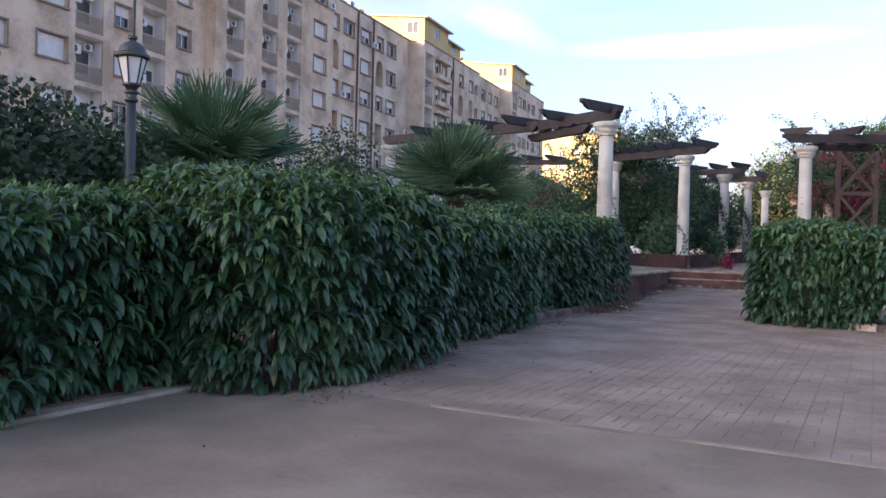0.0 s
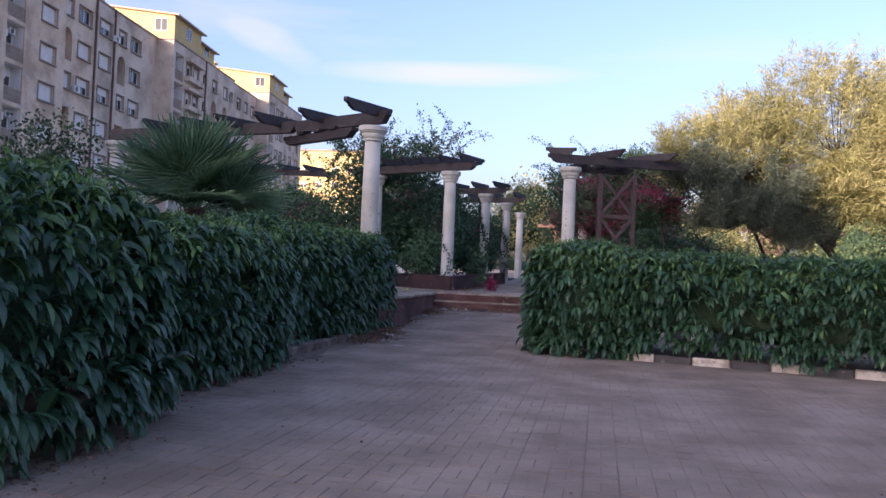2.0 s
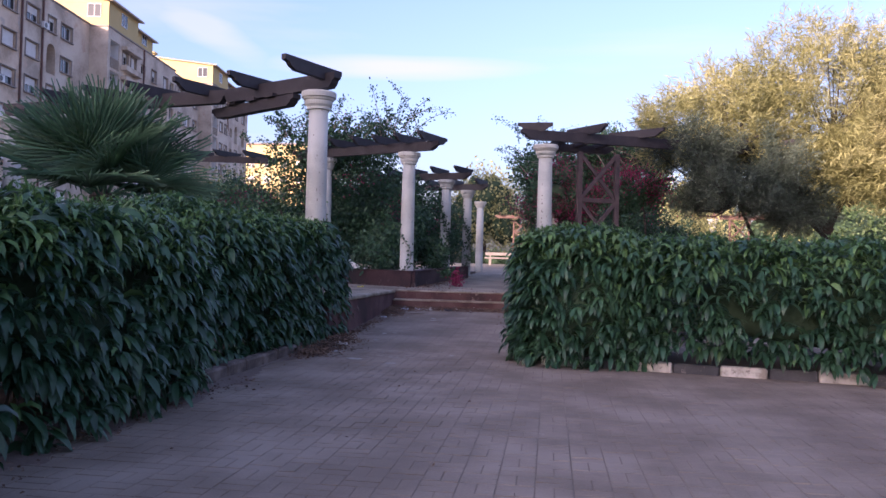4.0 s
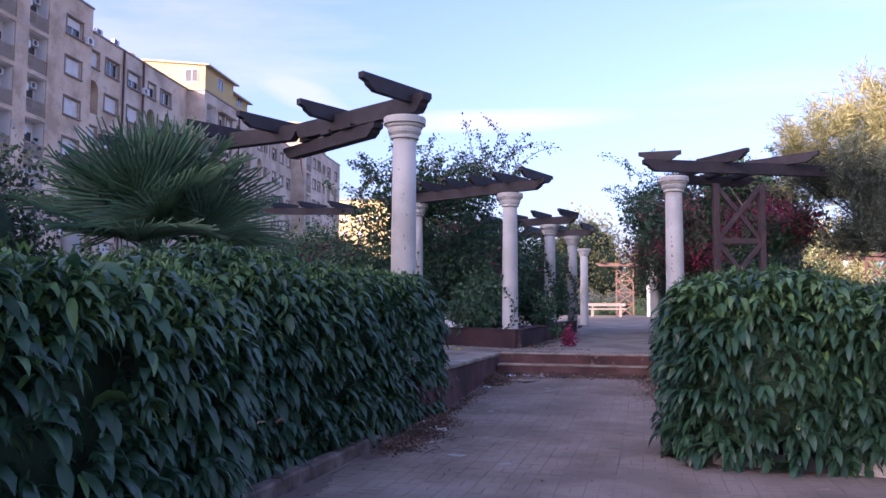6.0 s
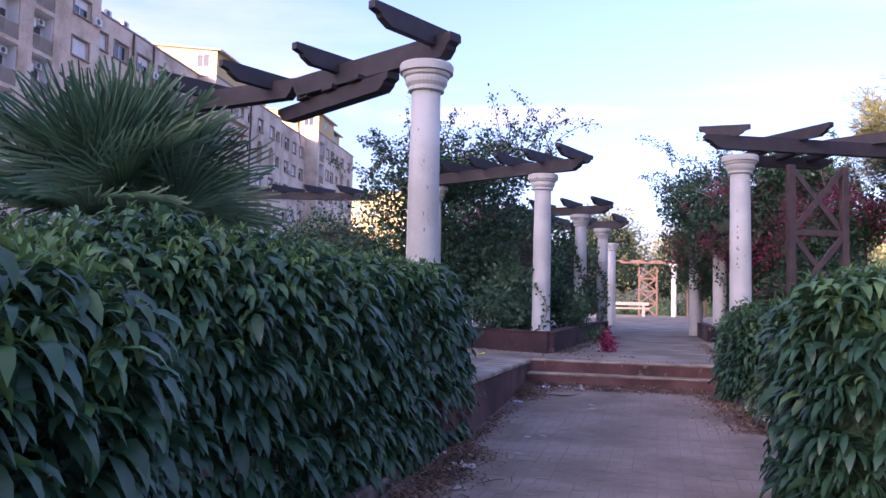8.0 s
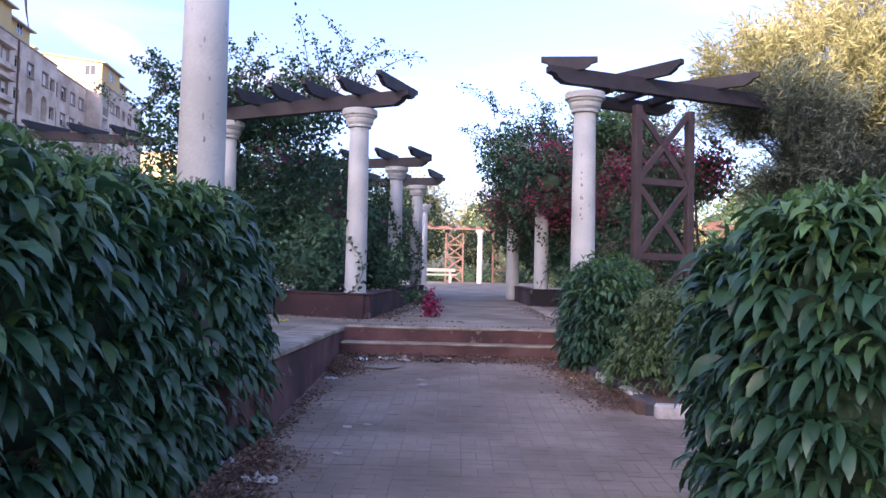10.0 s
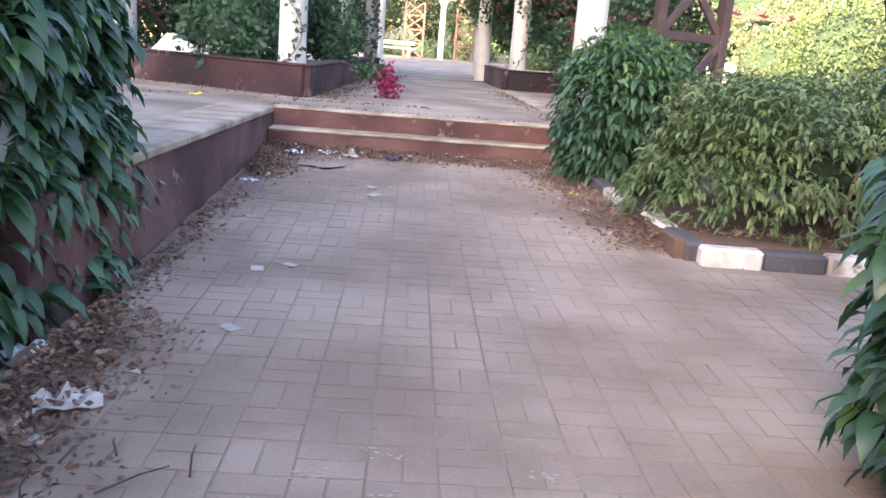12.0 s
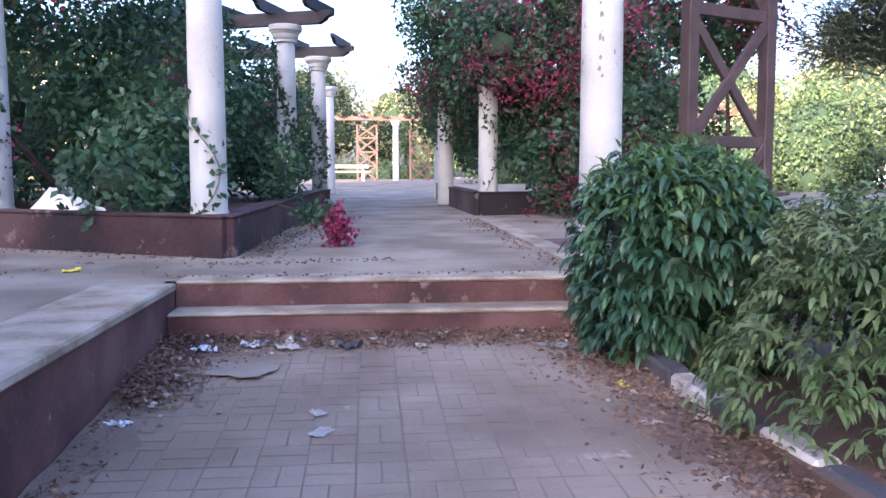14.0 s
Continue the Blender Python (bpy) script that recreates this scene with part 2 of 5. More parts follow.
M_LATTICE = mat("pierced_concrete_lattice", [(0.33, 0.27, 0.21), (0.45, 0.38, 0.3)], 1, 0.9, 0.1, 12)
M_TILE = mat("clay_roof_tile", [(0.4, 0.32, 0.23), (0.52, 0.43, 0.32)], 2, 0.85, 0.2, 15)
M_PIPE = mat("rusty_downpipe", [(0.1, 0.05, 0.04), (0.16, 0.09, 0.07)], 2, 0.7, 0.1, 20)
M_GLASS = bpy.data.materials.new("window_glass")
M_GLASS.use_nodes = True
_b = M_GLASS.node_tree.nodes["Principled BSDF"]
_b.inputs["Base Color"].default_value = (0.03, 0.035, 0.04, 1)
_b.inputs["Roughness"].default_value = 0.12

# ---- builders ----


def thing(name, label, category, group="", at=None, kind=""):
    ob = new(name)
    ob.empty_display_size = 0.1
    if at is not None:
        ob.matrix_basis = at
    return tagged(ob, label, category, group, kind)


def mesh_of(name, bm, material, smooth=False):
    me = bpy.data.meshes.new(name)
    bmesh.ops.recalc_face_normals(bm, faces=bm.faces)
    bm.to_mesh(me)
    bm.free()
    for mt in (material if isinstance(material, (list, tuple)) else [material]):
        me.materials.append(mt)
    if smooth:
        me.shade_smooth()
    return me


def part(name, bm, material, parent, label="", smooth=False, at=None):
    ob = new(name, mesh_of(name, bm, material, smooth) if isinstance(bm, bmesh.types.BMesh) else bm)
    ob.parent = parent
    if at is not None:
        ob.matrix_basis = at
    if label:
        ob["label"] = label
    return ob


def solo(name, bm, material, label, category, group="", kind="", smooth=False, at=None):
    ob = part(name, bm, material, None, "", smooth, at)
    return tagged(ob, label, category, group, kind)


def box(bm, x0, y0, z0, x1, y1, z1, bevel=0.0, m=None):
    vs = bmesh.ops.create_cube(bm, size=1.0)["verts"]
    bmesh.ops.transform(bm, verts=vs, matrix=Matrix.Translation(((x0 + x1) / 2, (y0 + y1) / 2, (z0 + z1) / 2)) @ Matrix.Diagonal((abs(x1 - x0), abs(y1 - y0), abs(z1 - z0), 1)))
    if bevel:
        es = list({e for v in vs for e in v.link_edges})
        r = bmesh.ops.bevel(bm, geom=es, offset=bevel, segments=1, affect="EDGES")
        vs = list({v for f in r["faces"] for v in f.verts} | {v for v in vs if v.is_valid})
    if m is not None:
        bmesh.ops.transform(bm, verts=vs, matrix=m)
    return bm


def lathe(bm, profile, seg=28, m=None):
    rings = []
    for r, z in profile:
        rings.append([bm.verts.new((r * math.cos(2 * math.pi * i / seg), r * math.sin(2 * math.pi * i / seg), z)) for i in range(seg)])
    for a, b in zip(rings, rings[1:]):
        for i in range(seg):
            bm.faces.new((a[i], a[(i + 1) % seg], b[(i + 1) % seg], b[i]))
    bm.faces.new(rings[0][::-1])
    bm.faces.new(rings[-1])
    if m is not None:
        bmesh.ops.transform(bm, verts=[v for r in rings for v in r], matrix=m)
    return bm


def prism(bm, outline, y0, y1, m=None):
    """An outline in x and z, drawn out from y0 to y1."""
    a = [bm.verts.new((x, y0, z)) for x, z in outline]
    b = [bm.verts.new((x, y1, z)) for x, z in outline]
    bm.faces.new(a)
    bm.faces.new(b[::-1])
    n = len(a)
    for i in range(n):
        bm.faces.new((a[i], b[i], b[(i + 1) % n], a[(i + 1) % n]))
    if m is not None:
        bmesh.ops.transform(bm, verts=a + b, matrix=m)
    return bm


def slab(bm, poly, z0, z1):
    a = [bm.verts.new((x, y, z0)) for x, y in poly]
    b = [bm.verts.new((x, y, z1)) for x, y in poly]
    bm.faces.new(a[::-1])
    bm.faces.new(b)
    n = len(a)
    for i in range(n):
        bm.faces.new((a[i], a[(i + 1) % n], b[(i + 1) % n], b[i]))
    return bm


def tube(bm, pts, r0, r1, seg=7):
    """A tapered limb along points."""
    pts = [Vector(p) for p in pts]
    rings = []
    for i, p in enumerate(pts):
        d = (pts[min(i + 1, len(pts) - 1)] - pts[max(i - 1, 0)]).normalized()
        q = d.to_track_quat("Z", "Y")
        r = r0 + (r1 - r0) * i / (len(pts) - 1)
        rings.append([bm.verts.new(p + q @ Vector((r * math.cos(2 * math.pi * k / seg), r * math.sin(2 * math.pi * k / seg), 0))) for k in range(seg)])
    for a, b in zip(rings, rings[1:]):
        for k in range(seg):
            bm.faces.new((a[k], a[(k + 1) % seg], b[(k + 1) % seg], b[k]))
    bm.faces.new(rings[-1])
    bm.faces.new(rings[0][::-1])
    return bm


def raw_mesh(name, verts, faces, material, smooth=True):
    me = bpy.data.meshes.new(name)
    me.from_pydata(verts.tolist() if hasattr(verts, "tolist") else verts, [], faces.tolist() if hasattr(faces, "tolist") else faces)
    me.materials.append(material)
    if smooth:
        me.shade_smooth()
    return me


rng = np.random.default_rng(7)


def unit(a):
    return a / np.maximum(np.linalg.norm(a, axis=1, keepdims=True), 1e-6)


def long_leaves(name, P, D, L, W, droop, material):
    """Lance-shaped leaves that rise, arch over and hang, folded along the midrib: feet P, first directions D, lengths L, widths W."""
    n = len(P)
    H = D * np.array([1.0, 1.0, 0.0])
    H = unit(H + np.where(np.linalg.norm(H, axis=1, keepdims=True) < 0.05, rng.normal(0, 1, (n, 3)) * np.array([1, 1, 0]), 0))
    Z = np.array([0.0, 0.0, 1.0])
    S0 = np.cross(H, Z)
    roll = rng.normal(0, 0.35, n)[:, None]
    e0 = np.arcsin(np.clip(D[:, 2], -1, 1))
    e1 = -droop * 1.45
    arch = np.where(e0 > 0.35, 0.95, 0.62)
    V = np.zeros((n, 11, 3))
    V[:, 0] = P
    c = P.copy()
    for k, w in enumerate((0.42, 0.5, 0.34, 0.0)):
        e = e0 + (e1 - e0) * ((k + 0.5) / 4) ** arch
        T = H * np.cos(e)[:, None] + Z * np.sin(e)[:, None]
        c = c + T * (L / 4)[:, None]
        up = np.cross(S0, T)
        S = S0 * np.cos(roll) + up * np.sin(roll)
        up = np.cross(S, T)
        if k == 3:
            V[:, 10] = c
            break
        V[:, 1 + 3 * k] = c - S * (W * w)[:, None] + up * (W * 0.24 * w)[:, None]
        V[:, 2 + 3 * k] = c
        V[:, 3 + 3 * k] = c + S * (W * w)[:, None] + up * (W * 0.24 * w)[:, None]
    shape = [(0, 1, 2), (0, 2, 3), (1, 4, 5, 2), (2, 5, 6, 3), (4, 7, 8, 5), (5, 8, 9, 6), (7, 10, 8), (8, 10, 9)]
    F = [tuple(o + i for i in f) for o in range(0, n * 11, 11) for f in shape]
    return raw_mesh(name, V.reshape(-1, 3), F, material)


def small_leaves(name, P, L, W, material, tilt=1.0, up_bias=0.0):
    """Small folded leaves facing all ways."""
    n = len(P)
    D = unit(rng.normal(0, 1, (n, 3)) * np.array([1, 1, tilt]) + np.array([0, 0, up_bias]))
    S = unit(np.cross(D, rng.normal(0, 1, (n, 3))))
    U = np.cross(S, D)
    V = np.zeros((n, 4, 3))
    V[:, 0] = P
    V[:, 1] = P + D * (L * 0.5)[:, None] - S * (W * 0.5)[:, None] + U * (W * 0.15)[:, None]
    V[:, 2] = P + D * L[:, None]
    V[:, 3] = P + D * (L * 0.5)[:, None] + S * (W * 0.5)[:, None] + U * (W * 0.15)[:, None]
    F = (np.arange(n)[:, None, None] * 4 + np.array([[0, 1, 2], [0, 2, 3]])[None]).reshape(-1, 3)
    return raw_mesh(name, V.reshape(-1, 3), F, material)


def lump(p, s, seed):
    return np.array([noise.noise(Vector((x * s + seed, y * s - seed, z * s))) for x, y, z in p])


def rounded_points(n, half, power=4.0, low=-1.0):
    """Points on a rounded block with half sizes, and their outward normals."""
    a, b, c = half
    areas = np.array([b * c, b * c, a * c, a * c, a * b])
    f = rng.choice(5, n, p=areas / areas.sum())
    q = rng.uniform(-1, 1, (n, 3))
    q[:, 2] = rng.uniform(low, 1, n)
    q[f == 0, 0], q[f == 1, 0], q[f == 2, 1], q[f == 3, 1], q[f == 4, 2] = 1, -1, 1, -1, 1
    flat = q.copy()
    flat[:, 2] = np.where(q[:, 2] < 0, q[:, 2] * 0.6, q[:, 2])
    r = (np.abs(flat) ** power).sum(1) ** (-1 / power)
    z = q[:, 2].copy()
    q = q * r[:, None]
    q[:, 2] = np.where(z < 0, z, q[:, 2])
    nrm = np.sign(q) * np.abs(q) ** (power - 1) / np.array(half)
    return q * np.array(half), unit(nrm)


def core_mesh(name, half, lift, lumps, seed, power=4.0):
    bm = bmesh.new()
    bmesh.ops.create_icosphere(bm, subdivisions=4, radius=1.0)
    for v in bm.verts:
        d = v.co.copy()
        r = (abs(d.x) ** power + abs(d.y) ** power + abs(d.z) ** power) ** (-1 / power)
        q = Vector((d.x * r * half[0], d.y * r * half[1], d.z * r * half[2]))
        v.co = q * (1 + lumps * noise.noise(Vector((q.x * 1.2 + seed, q.y * 1.2 - seed, q.z * 1.2))))
        v.co.z += lift
    return bm


def hedge(name, centre, half, count, label, category="hedge", material=None, L=(0.15, 0.245), yaw=0.0, seed=0.0, lumps=0.16, power=4.0, group="", deep=0.2, foot=0.0, core=0.62, hide=(0, 0, 0), rag=0.05, flush=1.0):
    """A clipped bush of long drooping leaves: stems, a core coloured dark as its shaded inside and the leaves over it.
    """
    material = material or M_LEAF
    t = thing(name, label, category, group, pose(centre[0], centre[1], centre[2], 0, 0, yaw))
    tufts = int(count * 2.0) // 7
    P, N = rounded_points(tufts, half, power)
    back = (rng.random(tufts) < 0.6) & ((N @ np.array(hide)) > 0.6)
    P, N = P[~back], N[~back]
    tufts = len(P)
    k = 1 + lumps * lump(P, 1.2, seed) + 0.07 * lump(P, 3.2, seed)
    depth = rng.uniform(0, 1, tufts) ** 2.0 * deep
    P = P * k[:, None] - N * depth[:, None]
    P[:, 2] += half[2]
    axis = unit(N * 0.8 + np.array([0, 0, 0.9]) + rng.normal(0, 0.3, (tufts, 3)))
    tips, tip_axis, tip_n = P + axis * 0.02, axis, N
    P, N, axis = np.repeat(P, 7, 0), np.repeat(N, 7, 0), np.repeat(axis, 7, 0)
    ring = unit(np.cross(axis, rng.normal(0, 1, (tufts * 7, 3))) + N * 0.25)
    P = P - axis * rng.uniform(0, 0.09, tufts * 7)[:, None] + rng.normal(0, 0.012, P.shape)
    keep = P[:, 2] > foot + 0.02 + 0.06 * rng.uniform(0, 1, len(P)) + np.clip(0.6 * lump(P, 0.9, seed + 2.0) - 0.03, -0.06, rag)
    P, N, axis, ring = P[keep], N[keep], axis[keep], ring[keep]
    n = len(P)
    D = unit(axis * rng.uniform(0.25, 0.9, n)[:, None] + ring * rng.uniform(0.6, 1.0, n)[:, None])
    Ls = rng.uniform(L[0], L[1], n) * rng.choice([1.0, 1.0, 0.72], n)
    Ws, dr = Ls * rng.uniform(0.22, 0.31, n), rng.uniform(0.7, 1.08, n)
    green = material is M_LEAF
    fresh = flush * np.clip(N[:, 2] * 0.75 + 0.08, 0.05, 0.65)
    young = (rng.random(n) < fresh) if green else np.zeros(n, bool)
    old = ~young
    part("leaves", long_leaves("leaves", P[old], D[old], Ls[old], Ws[old], dr[old], material), None, t)
    if green:
        up = (tip_n[:, 2] > 0.1) & (tips[:, 2] > foot + 0.3)
        Q = np.repeat(tips[up], 3, 0)
        E = unit(np.repeat(tip_axis[up], 3, 0) * 0.4 + np.array([0, 0, 1.0]) + rng.normal(0, 0.28, Q.shape))
        m = len(Q)
        part("young_leaves", long_leaves("young_leaves", np.concatenate([P[young], Q]), np.concatenate([D[young], E]), np.concatenate([Ls[young] * 0.92, rng.uniform(0.05, 0.1, m)]), np.concatenate([Ws[young] * 0.85, rng.uniform(0.012, 0.022, m)]), np.concatenate([dr[young], rng.uniform(-0.6, 0.1, m)]), M_LEAFN), None, t, "fresh lighter green leaves and shoot tips")
    # Solid filler core: its dark colour makes gaps read as shaded leaves.
    inner = tuple(h * core for h in half)
    part("shaded_core", core_mesh("shaded_core", inner, half[2] * 0.98, lumps, seed, power), M_CORE, t, smooth=True)
    for i in range(int(5 + 3 * half[0] * half[1])):
        bm = bmesh.new()
        x, y = rng.uniform(-0.6, 0.6, 2) * np.array(half[:2])
        tube(bm, [(x, y, -0.03), (x + rng.normal(0, 0.05), y + rng.normal(0, 0.05), half[2] * 0.4), (x * 1.05, y * 1.05, half[2])], 0.022, 0.012, 6)
        part("stem", bm, M_TWIG, t)
    return t

# ---- ground, path, steps, platform ----
PLAT, RISE = 0.62, 0.0151


def path_z(y):
    return float(np.interp(y, (16.0, 18.2, 19.7, 21.5), (0.0, 0.06, 0.14, 0.26)))


def plat_z(y):
    return PLAT + RISE * max(0.0, y - 21.6)


def ground_z(y):
    return path_z(y) if y <= 21.6 else min(1.12, float(np.interp(y, (21.6, 22.2, 64), (0.26, 0.5, 1.1))))


bm = bmesh.new()
xs = [-1500, -300, -100, -60, -40, -20, -10, -5, 0, 5, 10, 20, 40, 100, 300, 1500]
ys = [-1500, -300, -100, -30, -10, 0, 8, 14, 16, 17, 18.2, 19, 19.7, 20.6, 21.5, 21.6, 22.2, 30, 40, 50, 64, 100, 200, 500, 2500]
grid = [[bm.verts.new((x, y, ground_z(y) - 0.03)) for x in xs] for y in ys]
for j in range(len(ys) - 1):
    for i in range(len(xs) - 1):
        bm.faces.new((grid[j][i], grid[j][i + 1], grid[j + 1][i + 1], grid[j + 1][i]))
solo("ground", bm, M_GROUND, "dusty pale earth between the garden beds", "ground", kind="structure")


def sheet(name, x0, x1, ylist, lift, material, label, category, thick=0.05):
    bm = bmesh.new()
    top = [[bm.verts.new((x, y, ground_z(y) + lift)) for x in (x0, x1)] for y in ylist]
    for a, b in zip(top, top[1:]):
        bm.faces.new((a[0], a[1], b[1], b[0]))
    return solo(name, bm, material, label, category, kind="structure")


YL = [-3, 4, 10, 14, 16, 17, 18.2, 19, 19.7, 20.6, 21.45]
path = sheet("pavement", -4.25, 12.0, YL, -0.001, M_JOINT, "block paving of grey pink concrete bricks with sandy joints", "pavement")

sheet("pavement_apron", -4.2, 12.0, [-3, 6.13], 0.001, M_APRON, "worn dusty concrete apron before the block paving", "pavement")
bm = bmesh.new()
rows = []
for y in (16.65, 21.65):
    rows.append([bm.verts.new((x, y, PLAT - 0.004)) for x in (-16.0, -4.19)])
bm.faces.new((rows[0][0], rows[0][1], rows[1][1], rows[1][0]))
prev = None
for y in (21.65, 24, 30, 40, 50, 62):
    cur = [bm.verts.new((x, y, plat_z(y) - 0.004)) for x in (-16.0, 14.0)]
    if prev:
        bm.faces.new((prev[0], prev[1], cur[1], cur[0]))
    prev = cur
a, b = bm.verts.new((-16, 62, 0.9)), bm.verts.new((14, 62, 0.9))
bm.faces.new((prev[0], prev[1], b, a))
solo("pavement_raised", bm, M_CONC, "raised plaza floor of dusty grey concrete", "pavement", kind="structure")

bm = bmesh.new()
box(bm, -2.4, 6.15, -0.05, 12.0, 6.212, 0.005, 0.003)
solo("edging_strip", bm, M_CONC, "flush pale concrete edging before the block paving", "edging", kind="structure")

# retaining wall with its coping
w = thing("wall_retaining", "low maroon painted retaining wall with a worn whitewashed coping", "wall", kind="structure")
bm = bmesh.new()
box(bm, -4.42, 16.65, -0.1, -4.13, 21.63, 0.565, 0.008)
part("face", bm, M_RED, w)
yc = 17.58
while yc < 21.5:
    bm = bmesh.new()
    box(bm, -4.6, yc + 0.004, 0.565, -4.1, min(yc + 0.986, 21.66), PLAT, 0.012)
    part("coping_stone", bm, M_COPE, w)
    yc += 0.99
st = thing("stairs", "two low maroon painted steps with whitewashed edges", "steps", kind="structure")
for k, (y0, z0, z1) in enumerate(((21.38, 0.05, 0.44), (21.64, 0.3, PLAT))):
    bm = bmesh.new()
    box(bm, -4.13, y0, z0, -1.1, 22.0, z1 - 0.03, 0.006)
    part("riser", bm, M_RED, st)
    bm = bmesh.new()
    box(bm, -4.125, y0 - 0.012, z1 - 0.03, -1.105, y0 + (0.27 if k == 0 else 0.3), z1 + 0.002, 0.012)
    part("tread", bm, M_COPE, st)
bm = bmesh.new()
prism(bm, [(21.66, PLAT), (21.66, PLAT + 0.025), (28.0, plat_z(28) + 0.025), (28.0, plat_z(28))], 0, 0.22, Matrix(((0, 1, 0, 0), (1, 0, 0, 0), (0, 0, 1, 0), (0, 0, 0, 1))))
solo("edging_strip", bm, M_COPE, "pale concrete edging strip along the plaza walk", "edging", kind="structure", at=pose(-1.27, 0, 0))
bm = bmesh.new()
slab(bm, [(-1.04, 22.0), (9, 22.0), (9, 27.9), (-1.0, 27.9)], 0.55, 0.66)
solo("bed_soil", bm, M_SOIL, "dry brown bed soil with fallen leaves", "soil", kind="structure")
bm = bmesh.new()
slab(bm, [(-1.15, 18.62), (9, 18.62), (9, 22.0), (-1.25, 22.0)], 0.0, 0.2)
solo("bed_soil", bm, M_SOIL, "brown litter-covered soil of a planting bed", "soil", kind="structure")
bm = bmesh.new()
slab(bm, [(-1.0, 15.25), (9.5, 13.3), (9.5, 16.6), (-0.9, 16.6)], -0.05, 0.06)
solo("bed_soil", bm, M_SOIL, "dark soil under a clipped hedge", "soil", kind="structure")
bm = bmesh.new()
slab(bm, [(-16, -2), (-4.35, -2), (-4.35, 14.55), (-16, 14.55)], -0.05, 0.05)
solo("bed_soil", bm, M_SOIL, "dark soil of a planted bed", "soil", kind="structure")


def kerb_run(p, q, size, first_white, group, bare=None):
    d = Vector((q[0] - p[0], q[1] - p[1], 0))
    n = max(1, round(d.length / size))
    yaw = math.degrees(math.atan2(d.y, d.x))
    for i in range(n):
        a = Vector((p[0], p[1], 0)) + d * ((i + 0.5) / n)
        z = ground_z(a.y)
        s = d.length / n
        white = (i % 2 == 0) == first_white
        bm = bmesh.new()
        box(bm, -s / 2 + 0.006, -0.065, -0.12, s / 2 - 0.006, 0.065, 0.115, 0.018)
        slope = math.degrees(math.asin(max(-1, min(1, (ground_z(a.y + d.y / n / 2) - ground_z(a.y - d.y / n / 2)) / s))))
        solo("kerb_stone", bm, bare or (M_KERBW if white else M_KERBB), "bare dusty brown concrete kerb stone" if bare else "chipped white painted kerb stone" if white else "faded black painted kerb stone", "kerb", group, at=pose(a.x, a.y, z + rng.uniform(-0.008, 0.008), 0, -slope, yaw + rng.uniform(-1, 1)))


kerb_run((-1.02, 18.58), (-1.22, 20.6), 0.42, False, "kerb of the steps bed")
kerb_run((-1.02, 18.55), (6.0, 18.4), 0.4, True, "kerb of the steps bed")
kerb_run((-1.05, 15.2), (9.5, 13.25), 0.5, True, "kerb of the side hedge")
kerb_run((-4.18, 9.05), (-4.18, 9.5), 0.45, True, "kerb of the long hedge")
kerb_run((-4.18, 9.5), (-4.22, 15.55), 0.5, True, "kerb of the long hedge", M_KERBG)
bm = bmesh.new()
box(bm, -4.36, -2.0, -0.05, -4.2, 5.85, 0.03, 0.01)
solo("edging_strip", bm, M_COPE, "flush pale concrete edging beside the bed", "edging", kind="structure")

# ---- columns and pergolas ----


def column_parts(t, height, r=0.155):
    bm = bmesh.new()
    lathe(bm, [(r * 1.06, 0), (r * 1.06, 0.03), (r, 0.06), (r * 0.97, height * 0.55), (r * 0.9, height - 0.26)], 32)
    part("shaft", bm, M_COLUMN, t, smooth=True)
    bm = bmesh.new()
    h = height
    lathe(bm, [(r * 0.92, h - 0.27), (r * 1.12, h - 0.26), (r * 1.12, h - 0.225), (r * 1.28, h - 0.19), (r * 1.32, h - 0.16), (r * 1.32, h - 0.135), (r * 1.44, h - 0.12), (r * 1.5, h - 0.09), (r * 1.66, h - 0.085), (r * 1.68, h - 0.02), (r * 1.62, h)], 32)
    part("capital", bm, M_COLUMN, t)


def column(x, y, z, top, label="round white painted column with a moulded capital", r=0.155):
    t = thing("column", label, "column", "pergola columns", pose(x, y, z))
    column_parts(t, top - z, r)
    return t


def chips(t, marks, height, seed, r=0.155):
    """Places where the paint has flaked off a shaft, down to the grey render."""
    q = random.Random(seed)
    for deg, z, w, h in marks:
        bm = bmesh.new()
        rad = r * float(np.interp(z, (0.06, height * 0.55, height - 0.26), (1.0, 0.97, 0.9))) + 0.0022
        rim = [(q.uniform(0.5, 1.1) * w / 2 * math.cos(k * math.pi / 4), q.uniform(0.6, 1.1) * h / 2 * math.sin(k * math.pi / 4)) for k in range(8)]
        outer = [bm.verts.new((rad * math.cos(math.radians(deg) + u / r), rad * math.sin(math.radians(deg) + u / r), z + v)) for u, v in rim]
        inner = [bm.verts.new(((rad - 0.006) * math.cos(math.radians(deg) + u / r), (rad - 0.006) * math.sin(math.radians(deg) + u / r), z + v)) for u, v in rim]
        bm.faces.new(outer)
        for k in range(8):
            bm.faces.new((outer[k], inner[k], inner[(k + 1) % 8], outer[(k + 1) % 8]))
        part("paint_chip", bm, M_CHIP, t, "flaked patch of bare grey render")


def beam_mesh(length, w=0.13, h=0.2, cut=0.22):
    bm = bmesh.new()
    prism(bm, [(0, h), (0, h * 0.62), (cut * 0.4, h * 0.48), (cut * 0.5, h * 0.3), (cut, 0), (length - cut, 0), (length - cut * 0.5, h * 0.3), (length - cut * 0.4, h * 0.48), (length, h * 0.62), (length, h)], -w / 2, w / 2)
    return bm


